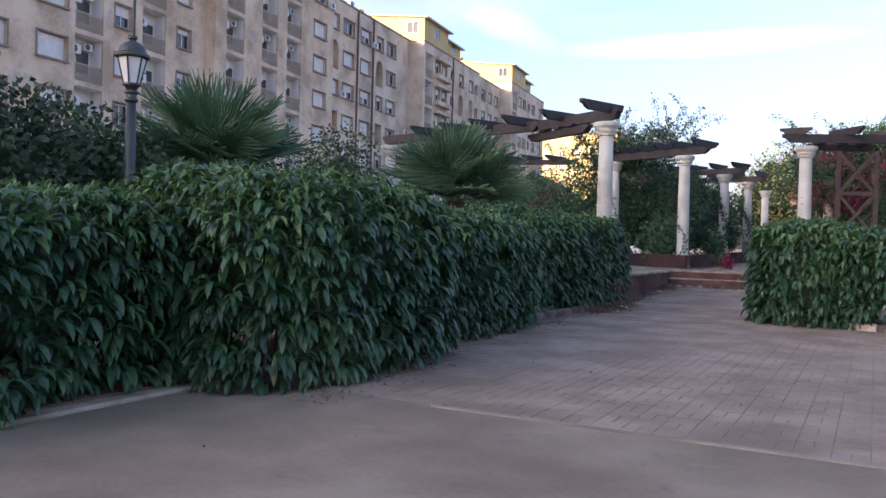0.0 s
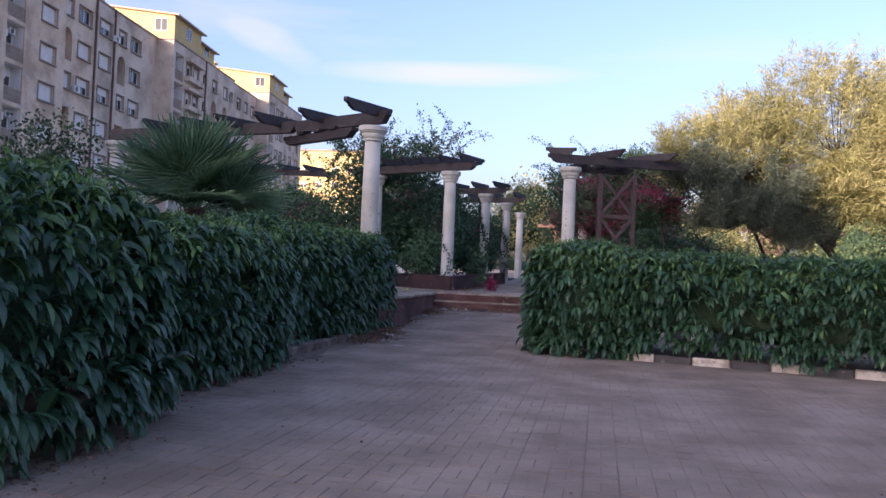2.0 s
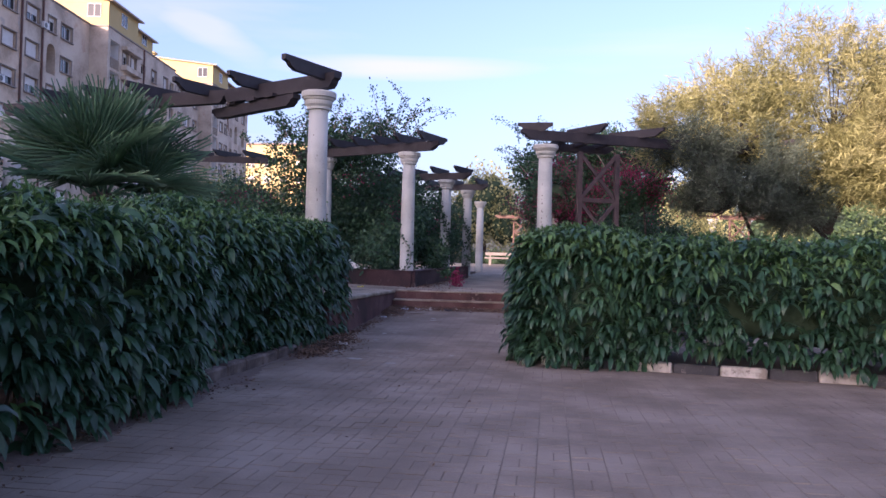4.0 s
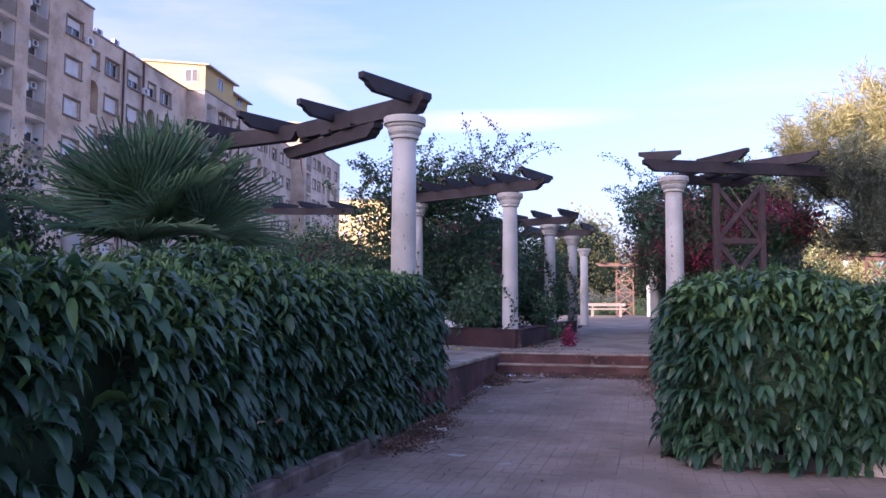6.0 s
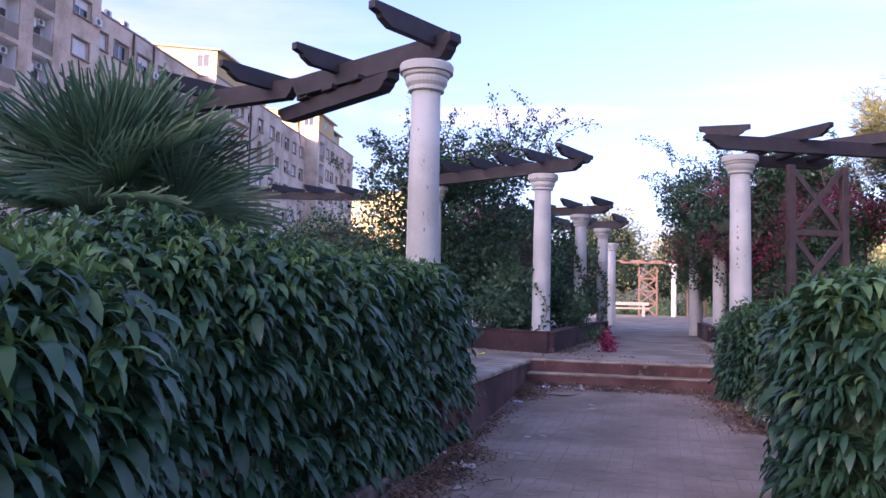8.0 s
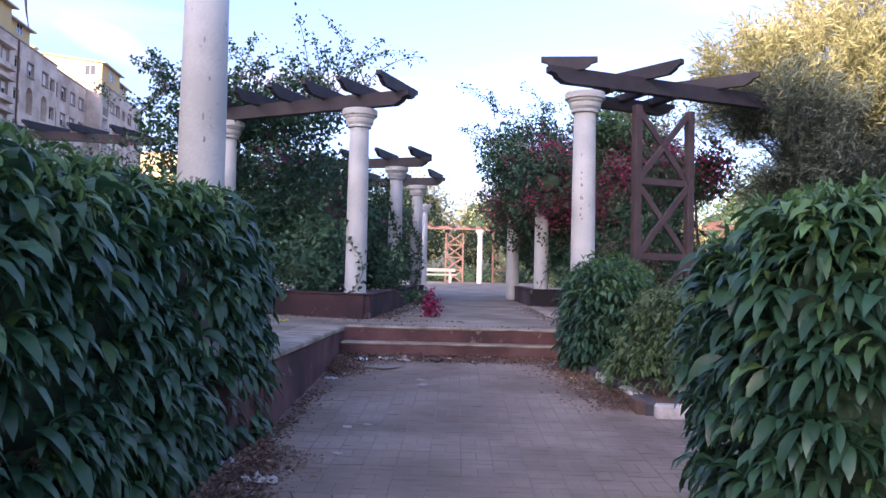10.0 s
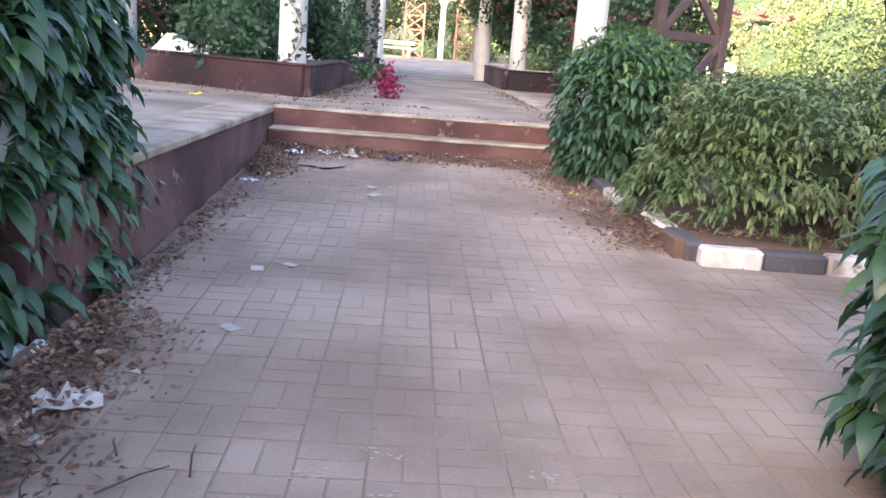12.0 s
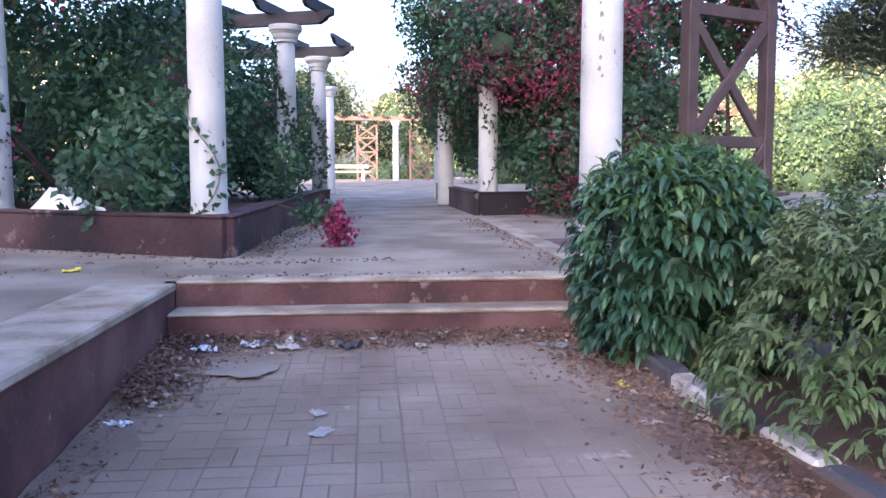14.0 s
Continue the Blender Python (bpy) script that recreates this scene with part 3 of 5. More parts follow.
def pergola(x, y, z, yaw, length, slats, first, step, tower=None, towlen=1.6, slat_turn=90.0, double=True, material=None, turns=(), stub=0.0):
    """A timber beam from near (x, y) with notched slats across it; a lattice tower may carry its inner beam."""
    material = material or M_WOOD
    t = thing("pergola", "weathered brown timber pergola beam with notched cross slats", "pergola", "garden pergolas", pose(x, y, z, 0, 0, yaw))
    part("beam", beam_mesh(length), material, t)
    if double:
        part("beam", beam_mesh(towlen, 0.13, 0.16, 0.18), material, t, at=pose(0.75, -0.55 * double, -0.12, 0, 0, 0))
        for k in range(3):
            bm = bmesh.new()
            box(bm, -0.06, -0.6, 0, 0.06, 0.06, 0.1, 0.006)
            part("spacer", bm, material, t, at=pose(0.95 + 0.5 * k, 0.0 if double > 0 else 0.55, -0.02))
    for i in range(slats):
        ln = stub if stub and i == 0 else 1.25
        part("slat", beam_mesh(ln, 0.07, 0.17, 0.2), material, t, at=pose(first + step * i, 0, 0.2, rng.uniform(-1.5, 1.5), rng.uniform(-1, 1), (slat_turn if not turns else turns[min(i, len(turns) - 1)]) + rng.uniform(-3, 3)) @ pose(-ln / 2, 0, -0.02))
    return t


def bent_pergola():
    """Two stout beams that meet at an angle, a short lower beam under the joint and notched slats across."""
    z = CAP + 0.07
    t = thing("pergola", "brown timber pergola of two angled beams with notched slats", "pergola", "garden pergolas", pose(0, 0, z))
    end, joint, far = Vector((-4.14, 16.8, 0)), Vector((-6.33, 18.0, 0)), Vector((-11.2, 19.22, 0))
    for a, b, dz in ((end, joint, 0.0), (joint, far, 0.004)):
        d = b - a
        yaw = math.degrees(math.atan2(d.y, d.x))
        part("beam", beam_mesh(d.length + 0.04, 0.14, 0.22, 0.12), M_WOOD, t, at=pose(a.x, a.y, dz, 0, 0, yaw))
    a, b = Vector((-4.86, 17.12, -0.2)), Vector((-6.72, 18.42, -0.2))
    d = (b - a).normalized()
    yaw = math.degrees(math.atan2(d.y, d.x))
    part("lower_beam", beam_mesh((b - a).length, 0.15, 0.17, 0.16), M_WOOD, t, at=pose(a.x, a.y, a.z, 0, 0, yaw))
    for q in (0.55, 1.05, 1.6):
        p = a + d * q
        part("spacer", box(bmesh.new(), -0.11, -0.07, 0.165, 0.11, 0.14, 0.225, 0.006), M_WOOD, t, at=pose(p.x, p.y, a.z, 0, 0, yaw))
    part("splinter", tube(bmesh.new(), [(0, 0, 0.02), (0.015, 0, -0.14), (0.04, 0.01, -0.3)], 0.014, 0.003, 5), M_WOODR, t, "split hanging splinter", at=pose(b.x + 0.3, b.y - 0.2, a.z))
    for k, (x, y) in enumerate(((-4.73, 16.1), (-5.92, 17.03), (-7.0, 17.42), (-7.96, 17.68), (-8.9, 17.98), (-9.85, 18.25))):
        part("slat", beam_mesh(1.2, 0.08, 0.19, 0.22), M_WOOD, t, at=pose(x, y, 0.13, rng.uniform(-1.5, 1.5), rng.uniform(-1, 1), 63 + rng.uniform(-2, 2)))
    return t


def lattice_tower(x, y, z, yaw, width, height, material=None, bays=3, label="brown timber lattice post with crossed braces"):
    material = material or M_WOOD
    t = thing("trellis", label, "trellis", "pergola trellises", pose(x, y, z, 0, 0, yaw))
    for sx in (0, width):
        bm = bmesh.new()
        box(bm, sx - 0.05, -0.05, -0.05, sx + 0.05, 0.05, height, 0.006)
        part("post", bm, material, t)
    hb = height / bays
    for k in range(bays):
        for flip in (0, 1):
            a = math.degrees(math.atan2(hb, width)) * (1 if flip == 0 else -1)
            bm = bmesh.new()
            L = math.hypot(hb, width) / 2
            box(bm, -L + 0.04, -0.02, -0.04, L - 0.04, 0.02, 0.04, 0.004)
            part("brace", bm, material, t, at=pose(width / 2, -0.022 + 0.044 * flip, hb * (k + 0.5), 0, -a, 0))
        if k:
            bm = bmesh.new()
            box(bm, 0.05, -0.03, hb * k - 0.045, width - 0.05, 0.03, hb * k + 0.045, 0.004)
            part("rail", bm, material, t)
    return t


CAP = 3.67
chips(column(-4.43, 16.85, PLAT, CAP), ((-75, 2.1, 0.015, 0.05), (-60, 1.85, 0.02, 0.04), (-72, 1.6, 0.015, 0.06), (-68, 1.45, 0.02, 0.05), (-95, 1.2, 0.03, 0.03), (-100, 2.4, 0.02, 0.03)), CAP - PLAT, 7)
column(-10.9, 19.0, PLAT, CAP)
column(-4.2, 23.25, 0.98, CAP)
chips(column(-6.45, 24.35, 0.98, CAP), ((-70, 1.35, 0.02, 0.16), (-68, 1.1, 0.015, 0.14), (-74, 0.8, 0.02, 0.2), (-66, 0.5, 0.03, 0.24), (-95, 0.25, 0.05, 0.1)), CAP - 0.98, 5)
column(-4.1, 29.1, 1.05, CAP, "white column overgrown by leafy vine tendrils")
column(-3.8, 32.4, 0.78, CAP, "white column overgrown by leafy vine tendrils")
column(-3.9, 38.5, plat_z(38.5), CAP + 0.1)
chips(column(-1.12, 21.95, 0.6, CAP), ((-110, 2.02, 0.03, 0.04), (-112, 1.94, 0.025, 0.03), (-108, 1.86, 0.035, 0.05), (-112, 1.7, 0.03, 0.07), (-104, 1.69, 0.025, 0.05), (-110, 1.56, 0.03, 0.04), (-112, 1.48, 0.035, 0.05), (-105, 1.43, 0.025, 0.03), (-70, 1.6, 0.02, 0.04), (-112, 2.25, 0.02, 0.05)), CAP - 0.6, 6)
column(-0.93, 28.85, 1.06, CAP)
column(-1.35, 31.6, 0.78, CAP)
column(-1.15, 35.0, 0.82, CAP)
bent_pergola()
pergola(-3.45, 22.85, CAP + 0.02, 154.0, 4.4, 6, 0.2, 0.62, double=False, slat_turn=92)
pergola(-3.35, 28.9, CAP + 0.02, 160.0, 4.2, 5, 0.25, 0.8, double=False, slat_turn=90)
pergola(-3.1, 32.3, CAP + 0.02, 165.0, 5.0, 5, 0.25, 0.9, double=False, slat_turn=90)
pergola(-1.62, 21.75, CAP + 0.1, 23.0, 7.0, 6, 0.3, 1.15, double=-1, turns=(-32, -73, -52, -60), stub=0.72)
lattice_tower(-0.42, 22.05, 0.6, 23.0, 0.84, 2.95, M_WOODT)


def planter(name, pts, base, h, label):
    """A low maroon wall along points, of one piece."""
    t = thing(name, label, "planter wall", "plaza planters")
    for (x0, y0), (x1, y1) in zip(pts, pts[1:]):
        d = math.hypot(x1 - x0, y1 - y0)
        yaw = math.degrees(math.atan2(y1 - y0, x1 - x0))
        slope = math.degrees(math.atan2(plat_z(y1) - plat_z(y0), d))
        bm = bmesh.new()
        box(bm, -0.05, -0.1, -0.1, d + 0.05, 0.1, h - 0.03, 0.01)
        m = pose(x0, y0, base(y0), 0, -slope, yaw)
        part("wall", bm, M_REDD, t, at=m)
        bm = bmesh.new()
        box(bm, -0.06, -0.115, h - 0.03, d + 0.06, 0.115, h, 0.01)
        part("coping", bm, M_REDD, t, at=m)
    return t


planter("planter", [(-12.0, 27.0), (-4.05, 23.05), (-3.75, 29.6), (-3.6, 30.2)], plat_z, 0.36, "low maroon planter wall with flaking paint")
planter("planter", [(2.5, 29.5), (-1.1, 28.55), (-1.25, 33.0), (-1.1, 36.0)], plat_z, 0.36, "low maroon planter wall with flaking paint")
bm = bmesh.new()
slab(bm, [(-12, 27.1), (-4.15, 23.2), (-3.85, 29.6), (-3.8, 36), (-12, 36)], 0.7, 0.9)
solo("bed_soil", bm, M_SOIL, "brown planter soil with fallen leaves", "soil", kind="structure")
bm = bmesh.new()
slab(bm, [(2.5, 29.6), (-1.0, 28.7), (-1.15, 33), (-1.0, 36), (8, 36)], 0.7, 0.92)
solo("bed_soil", bm, M_SOIL, "brown planter soil with fallen leaves", "soil", kind="structure")

# ---- apartment block along the garden ----
FX, FY, FYAW = -41.4, 40.7, math.degrees(math.atan2(0.994, -0.11))
SH = 3.0
ME = {}


def win_meshes():
    bm = bmesh.new()
    for a in ((-0.66, -0.62), (0.62, 0.66)):
        box(bm, a[0], -0.05, 0, a[1], 0.05, 1.3)
    box(bm, -0.62, -0.05, 0, 0.62, 0.05, 0.06)
    box(bm, -0.62, -0.05, 1.24, 0.62, 0.05, 1.3)
    box(bm, -0.03, -0.04, 0.06, 0.03, 0.04, 1.24)
    ME["frame"] = mesh_of("frame", bm, M_SHUTTER)
    bm = bmesh.new()
    box(bm, -0.61, -0.005, 0.06, 0.61, 0.005, 1.24)
    ME["pane"] = mesh_of("pane", bm, M_GLASS)
    for nm, h in (("half", 0.55), ("full", 1.18), ("low", 0.28)):
        bm = bmesh.new()
        k = int(h / 0.09)
        rib = [(-0.03 if q % 2 else -0.05, 1.24 - h * q / (2 * k)) for q in range(2 * k + 1)]
        prism(bm, [(0.02, 1.24)] + rib + [(0.02, 1.24 - h)], -0.6, 0.6, pose(0, -0.03, 0, 0, 0, 90))
        ME["shutter_" + nm] = mesh_of("shutter", bm, M_SHUTTER)
    bm = bmesh.new()
    box(bm, -0.85, -0.36, -0.1, 0.85, -0.2, 0.0)
    box(bm, -0.85, -0.3, 1.36, 0.85, -0.2, 1.42)
    for s in (-0.85, 0.77):
        box(bm, s, -0.26, 0, s + 0.08, -0.2, 1.36)
    ME["surround"] = mesh_of("surround", bm, M_SILL)
    bm = bmesh.new()
    box(bm, -0.4, -0.15, 0, 0.4, 0.15, 0.56, 0.02)
    ME["ac_case"] = mesh_of("case", bm, M_ACBOX)
    bm = bmesh.new()
    lathe(bm, [(0.22, 0), (0.22, 0.02), (0.05, 0.03)], 16, pose(-0.1, -0.15, 0.28, 90, 0, 0))
    ME["ac_fan"] = mesh_of("fan_grille", bm, M_DARKIN)
    bm = bmesh.new()
    for i in range(14):
        for s in (-1, 1):
            x = -1.1 + 2.2 * (i + 0.5) / 14
            box(bm, -0.012, -0.02, -0.55, 0.012, 0.02, 0.55, 0, Matrix.Translation((x, 0, 0.5)) @ pose(0, 0, 0, 0, 28 * s, 0) @ Matrix.Diagonal((1, 1, 0.98, 1)))
    box(bm, -1.2, -0.04, 0.98, 1.2, 0.04, 1.06)
    box(bm, -1.2, -0.04, -0.06, 1.2, 0.04, 0.02)
    for i in range(9):
        box(bm, -1.2, 0.0, 0.1 * (i + 1) - 0.008, 1.2, 0.015, 0.1 * (i + 1) + 0.008)
    ME["balustrade"] = mesh_of("balustrade", bm, M_LATTICE)
    bm = bmesh.new()
    box(bm, -1.2, 0.9, 0.01, 1.2, 0.94, 2.69)
    box(bm, -1.19, 0.12, 0.01, -1.16, 0.9, 2.69)
    box(bm, 1.16, 0.12, 0.01, 1.19, 0.9, 2.69)
    box(bm, -1.16, 0.12, 2.65, 1.16, 0.9, 2.69)
    ME["lining"] = mesh_of("loggia_lining", bm, M_LOGGIA)
    bm = bmesh.new()
    box(bm, -0.42, -0.03, 0, 0.42, 0.03, 1.25)
    ME["blind_door"] = mesh_of("balcony_door", bm, M_DARKIN)


win_meshes()


def air_con(parent, m):
    a = part("air_conditioner", ME["ac_case"], None, parent, "white air conditioner on the wall", at=m)
    part("fan_grille", ME["ac_fan"], None, a)


def block(y0, y1, base, storeys, parapet, bays, material, label, out=0.0, depth=11.0, skip=0):
    """A stretch of the facade, from y0 to y1: bays are (centre, kind). Openings go through the front wall."""
    u0, u1 = (y0 - FY) / 0.994, (y1 - FY) / 0.994
    t = thing("apartment_building", label, "building", "apartment blocks", pose(FX, FY, base, 0, 0, FYAW))
    bm = bmesh.new()
    top = storeys * SH + parapet
    f = -out

    def quad(a, b, c, d):
        bm.faces.new([bm.verts.new(p) for p in (a, b, c, d)])

    def face(a, b, c, d):
        if b - a > 1e-4 and d - c > 1e-4:
            quad((a, f, c), (b, f, c), (b, f, d), (a, f, d))

    cells = []
    bays = sorted(((y - FY) / 0.994, k) for y, k in bays)
    edges = [u0] + [(a[0] + b[0]) / 2 for a, b in zip(bays, bays[1:])] + [u1]
    for (u, kind), a, b in zip(bays, edges, edges[1:]):
        for s in range(storeys):
            z = s * SH
            k = kind
            if k == "arch":
                k = "arch" if s == storeys - 2 else ("niche" if s % 2 else "window")
            if k == "blank" or s < skip:
                face(a, b, z, z + SH)
                continue
            hw, zl, zh, dp = {"window": (0.68, 0.95, 2.3, 0.3), "wide": (1.0, 0.95, 2.3, 0.3), "loggia": (1.05, 0.05, 2.75, 0.95), "arch": (0.75, 0.3, 2.2, 0.9), "niche": (0.75, 0.3, 2.5, 0.9), "dark": (0.62, 0.9, 2.2, 0.4)}[k]
            hw = min(hw, u - a - 0.05, b - u - 0.05)
            face(a, u - hw, z, z + SH)
            face(u + hw, b, z, z + SH)
            face(u - hw, u + hw, z, z + zl)
            face(u - hw, u + hw, z + zh + (0.75 if k == "arch" else 0), z + SH)
            l, r, lo, hi = u - hw, u + hw, z + zl, z + zh
            quad((l, f, lo), (r, f, lo), (r, f + dp, lo), (l, f + dp, lo))
            quad((l, f, lo), (l, f, hi), (l, f + dp, hi), (l, f + dp, lo))
            quad((r, f, lo), (r, f, hi), (r, f + dp, hi), (r, f + dp, lo))
            arc = 0
            if k == "arch":
                pts = [(u - hw * math.cos(math.pi * i / 8), hi + 0.75 * math.sin(math.pi * i / 8)) for i in range(9)]
                for (xa, za), (xb, zb) in zip(pts, pts[1:]):
                    quad((xa, f, za), (xb, f, zb), (xb, f + dp, zb), (xa, f + dp, za))
                    quad((xa, f, za), (xb, f, zb), (xb, f, z + zh + 0.75), (xa, f, z + zh + 0.75))
                arc = 0.75
            else:
                quad((l, f, hi), (r, f, hi), (r, f + dp, hi), (l, f + dp, hi))
            quad((l, f + dp, lo), (r, f + dp, lo), (r, f + dp, hi + arc), (l, f + dp, hi + arc))
            cells.append((k, u, hw, z, lo, hi, dp))
    face(u0, u1, storeys * SH, top)
    face(u0, u1, -3.5, 0)
    quad((u0, f, -3.5), (u0, depth, -3.5), (u0, depth, top), (u0, f, top))
    quad((u1, f, -3.5), (u1, depth, -3.5), (u1, depth, top), (u1, f, top))
    quad((u0, depth, -3.5), (u1, depth, -3.5), (u1, depth, top), (u0, depth, top))
    quad((u0, f, top), (u1, f, top), (u1, depth, top), (u0, depth, top))
    bmesh.ops.remove_doubles(bm, verts=bm.verts, dist=0.002)
    part("wall", bm, material, t)
    bm = bmesh.new()
    box(bm, u0 - 0.08, f - 0.08, top, u1 + 0.08, depth, top + 0.14)
    part("roof", bm, M_SILL, t)
    for k, u, hw, z, lo, hi, dp in cells:
        r = rng.random()
        if k in ("window", "wide", "dark", "arch", "niche"):
            sx = hw / 0.68
            m = Matrix.Translation((u, f + dp - 0.06, lo)) @ Matrix.Diagonal((sx, 1, min(1.0, (hi - lo) / 1.3), 1))
            wnd = part("window", ME["frame"], None, t, at=m)
            part("pane", ME["pane"], None, wnd)
            if k != "dark" and r < 0.8:
                part("shutter", ME["shutter_full" if r < 0.4 else "shutter_half" if r < 0.65 else "shutter_low"], None, wnd)
            if k in ("window", "wide"):
                part("surround", ME["surround"], None, t, at=Matrix.Translation((u, f + 0.2, lo)) @ Matrix.Diagonal((hw / 0.78, 1, 1, 1)))
                if rng.random() < 0.07:
                    air_con(t, Matrix.Translation((u + hw + 0.65, f - 0.18, lo - 0.1)))
        elif k == "loggia":
            part("balustrade", ME["balustrade"], None, t, "pierced lattice balcony front", at=Matrix.Translation((u, f + 0.08, lo)) @ Matrix.Diagonal((hw / 1.2, 1, 1, 1)))
            part("loggia_lining", ME["lining"], None, t, "whitewashed loggia walls", at=Matrix.Translation((u, f, lo)) @ Matrix.Diagonal((hw / 1.2, 1, 1, 1)))
            part("balcony_door", ME["blind_door"], None, t, at=Matrix.Translation((u + 0.35, f + dp - 0.08, lo + 0.7)))
            air_con(t, Matrix.Translation((u - 0.45, f + dp - 0.25, lo + 1.7)))
            if r < 0.6:
                air_con(t, Matrix.Translation((u + 0.5, f + dp - 0.25, lo + 2.0)) @ Matrix.Diagonal((0.8, 1, 0.8, 1)))
    return t, u0, u1, top


def downpipe(t, u, top, f=0.0):
    bm = bmesh.new()
    tube(bm, [(u, f - 0.1, 0), (u, f - 0.1, top * 0.5), (u, f - 0.1, top)], 0.09, 0.09, 8)
    part("downpipe", bm, M_PIPE, t)


def penthouse(t, ua, ub, top, h, f, depth, material):
    """A roof house with a leaning tiled roof, set on a block."""
    across = Matrix(((0, 1, 0, 0), (1, 0, 0, 0), (0, 0, 1, 0), (0, 0, 0, 1)))
    rise = h + 0.11 * (depth - f)
    bm = bmesh.new()
    prism(bm, [(f, top), (depth, top), (depth, top + rise), (f, top + h)], ua, ub, across)
    part("penthouse", bm, material, t, "cream rendered roof storey with a sloping top")
    bm = bmesh.new()
    prism(bm, [(f - 0.5, top + h - 0.05), (depth + 0.3, top + rise + 0.033), (depth + 0.3, top + rise + 0.2), (f - 0.5, top + h + 0.1)], ua - 0.3, ub + 0.4, across)
    part("roof_edge", bm, M_TILE, t, "thin clay tile roof edge")
    for k in range(int((depth - f) / 0.5)):
        v = f + 0.5 * k
        part("roof_tile", box(bmesh.new(), ua - 0.34, v + 0.05, 0, ua + 0.1, v + 0.42, 0.09, 0.02), M_TILE, t, at=pose(0, 0, top + h + 0.1 + 0.11 * (v - f)))
    wnd = part("window", ME["frame"], None, t, at=pose((ua + ub) / 2, f - 0.02, top + 0.9))
    part("pane", ME["pane"], None, wnd)
    wnd = part("window", ME["frame"], None, t, at=pose(ua - 0.02, f + 1.4, top + 0.9, 0, 0, -90))
    part("pane", ME["pane"], None, wnd)
    bm = bmesh.new()
    lathe(bm, [(0.35, 0), (0.35, 0.5), (0.6, 0.55), (0.6, 0.7), (0.3, 0.9)], 10)
    part("chimney", bm, M_CREAM, t, at=pose(ua + 0.8, depth - 1.2, top + rise - 0.05))


b1, u0, u1, top = block(12.0, 43.0, 0.9, 7, 0.7, [(14.5, "window"), (17.5, "loggia"), (20, "window"), (23, "loggia"), (26.5, "window"), (30, "wide"), (32.6, "loggia"), (35.2, "window"), (37.9, "loggia"), (40.7, "window")], M_RENDER1, "long seven-storey apartment block of pink-brown render with shuttered windows and loggias")
b2, u0, u1, top = block(43.0, 59.3, 2.6, 7, 0.9, [(45.3, "loggia"), (49.6, "loggia"), (53.0, "loggia"), (57.0, "wide")], M_RENDER1, "tall apartment block in pink render with stacked white loggias", out=0.8)
b7, u0, u1, top = block(59.3, 65.2, 1.5, 7, 0.7, [(60.9, "arch"), (63.5, "wide")], M_RENDER1, "pink rendered apartment block with an arched niche and a rusty downpipe")
downpipe(b7, u1 - 0.05, top)
for du in (0.9, 3.4):
    air_con(b7, Matrix.Translation((u1 - du, 0.3, top + 0.14)))
b3, u0, u1, top = block(65.2, 77.0, 1.5, 7, 0.7, [(66.9, "wide"), (70.0, "arch"), (72.6, "wide"), (75.6, "blank")], M_RENDER2, "grey-brown rendered apartment block with an arched loggia")
downpipe(b3, u0 + 3.2, top)
air_con(b3, Matrix.Translation((u1 - 0.8, -0.18, 11.2)))
b4, u0, u1, top = block(77.0, 95.0, 1.3, 7, 0.8, [(78.6, "loggia"), (81.0, "window"), (83.0, "window"), (85.6, "dark"), (88.5, "arch"), (92.0, "arch"), (94.0, "dark")], M_RENDER2, "taller grey rendered apartment block with projecting bays", out=1.8)
for s in range(2, 7):
    bay = part("bay", box(bmesh.new(), u0 + 3.05, -2.4, s * SH + 0.35, u0 + 7.1, -1.803, s * SH + 0.85), M_RENDER2, b4)
    bay = part("bay", box(bmesh.new(), u0 + 3.05, -2.4, s * SH + 2.4, u0 + 7.1, -1.803, s * SH + 2.75), M_RENDER2, b4)
penthouse(b4, u0, u0 + 7.0, top, 2.5, -1.8, 8.0, M_CREAM)
penthouse(b4, u0 + 7.6, u0 + 12.5, top, 1.9, -1.2, 7.0, M_CREAM)
downpipe(b4, u0 + 8.6, top, -1.8)
b5, u0, u1, top = block(95.0, 109.0, 2.1, 7, 0.8, [(96.6, "window"), (99.2, "arch"), (101.8, "window"), (104.6, "window"), (107.4, "window")], M_RENDER2, "grey-brown rendered apartment block with an arched loggia")
b6, u0, u1, top = block(109.0, 127.0, 3.0, 7, 0.8, [(110.8, "loggia"), (113.4, "window"), (115.6, "window"), (118.2, "dark"), (120.8, "arch"), (124.5, "arch")], M_RENDER2, "taller grey rendered apartment block with projecting bays", out=1.8)
penthouse(b6, u0, u0 + 7.0, top, 2.5, -1.8, 8.0, M_CREAM)
penthouse(b6, u0 + 7.6, u0 + 12.0, top, 1.9, -1.2, 7.0, M_CREAM)

# a like block added further back, out of view, to shade the garden; and a sunlit one at the far end


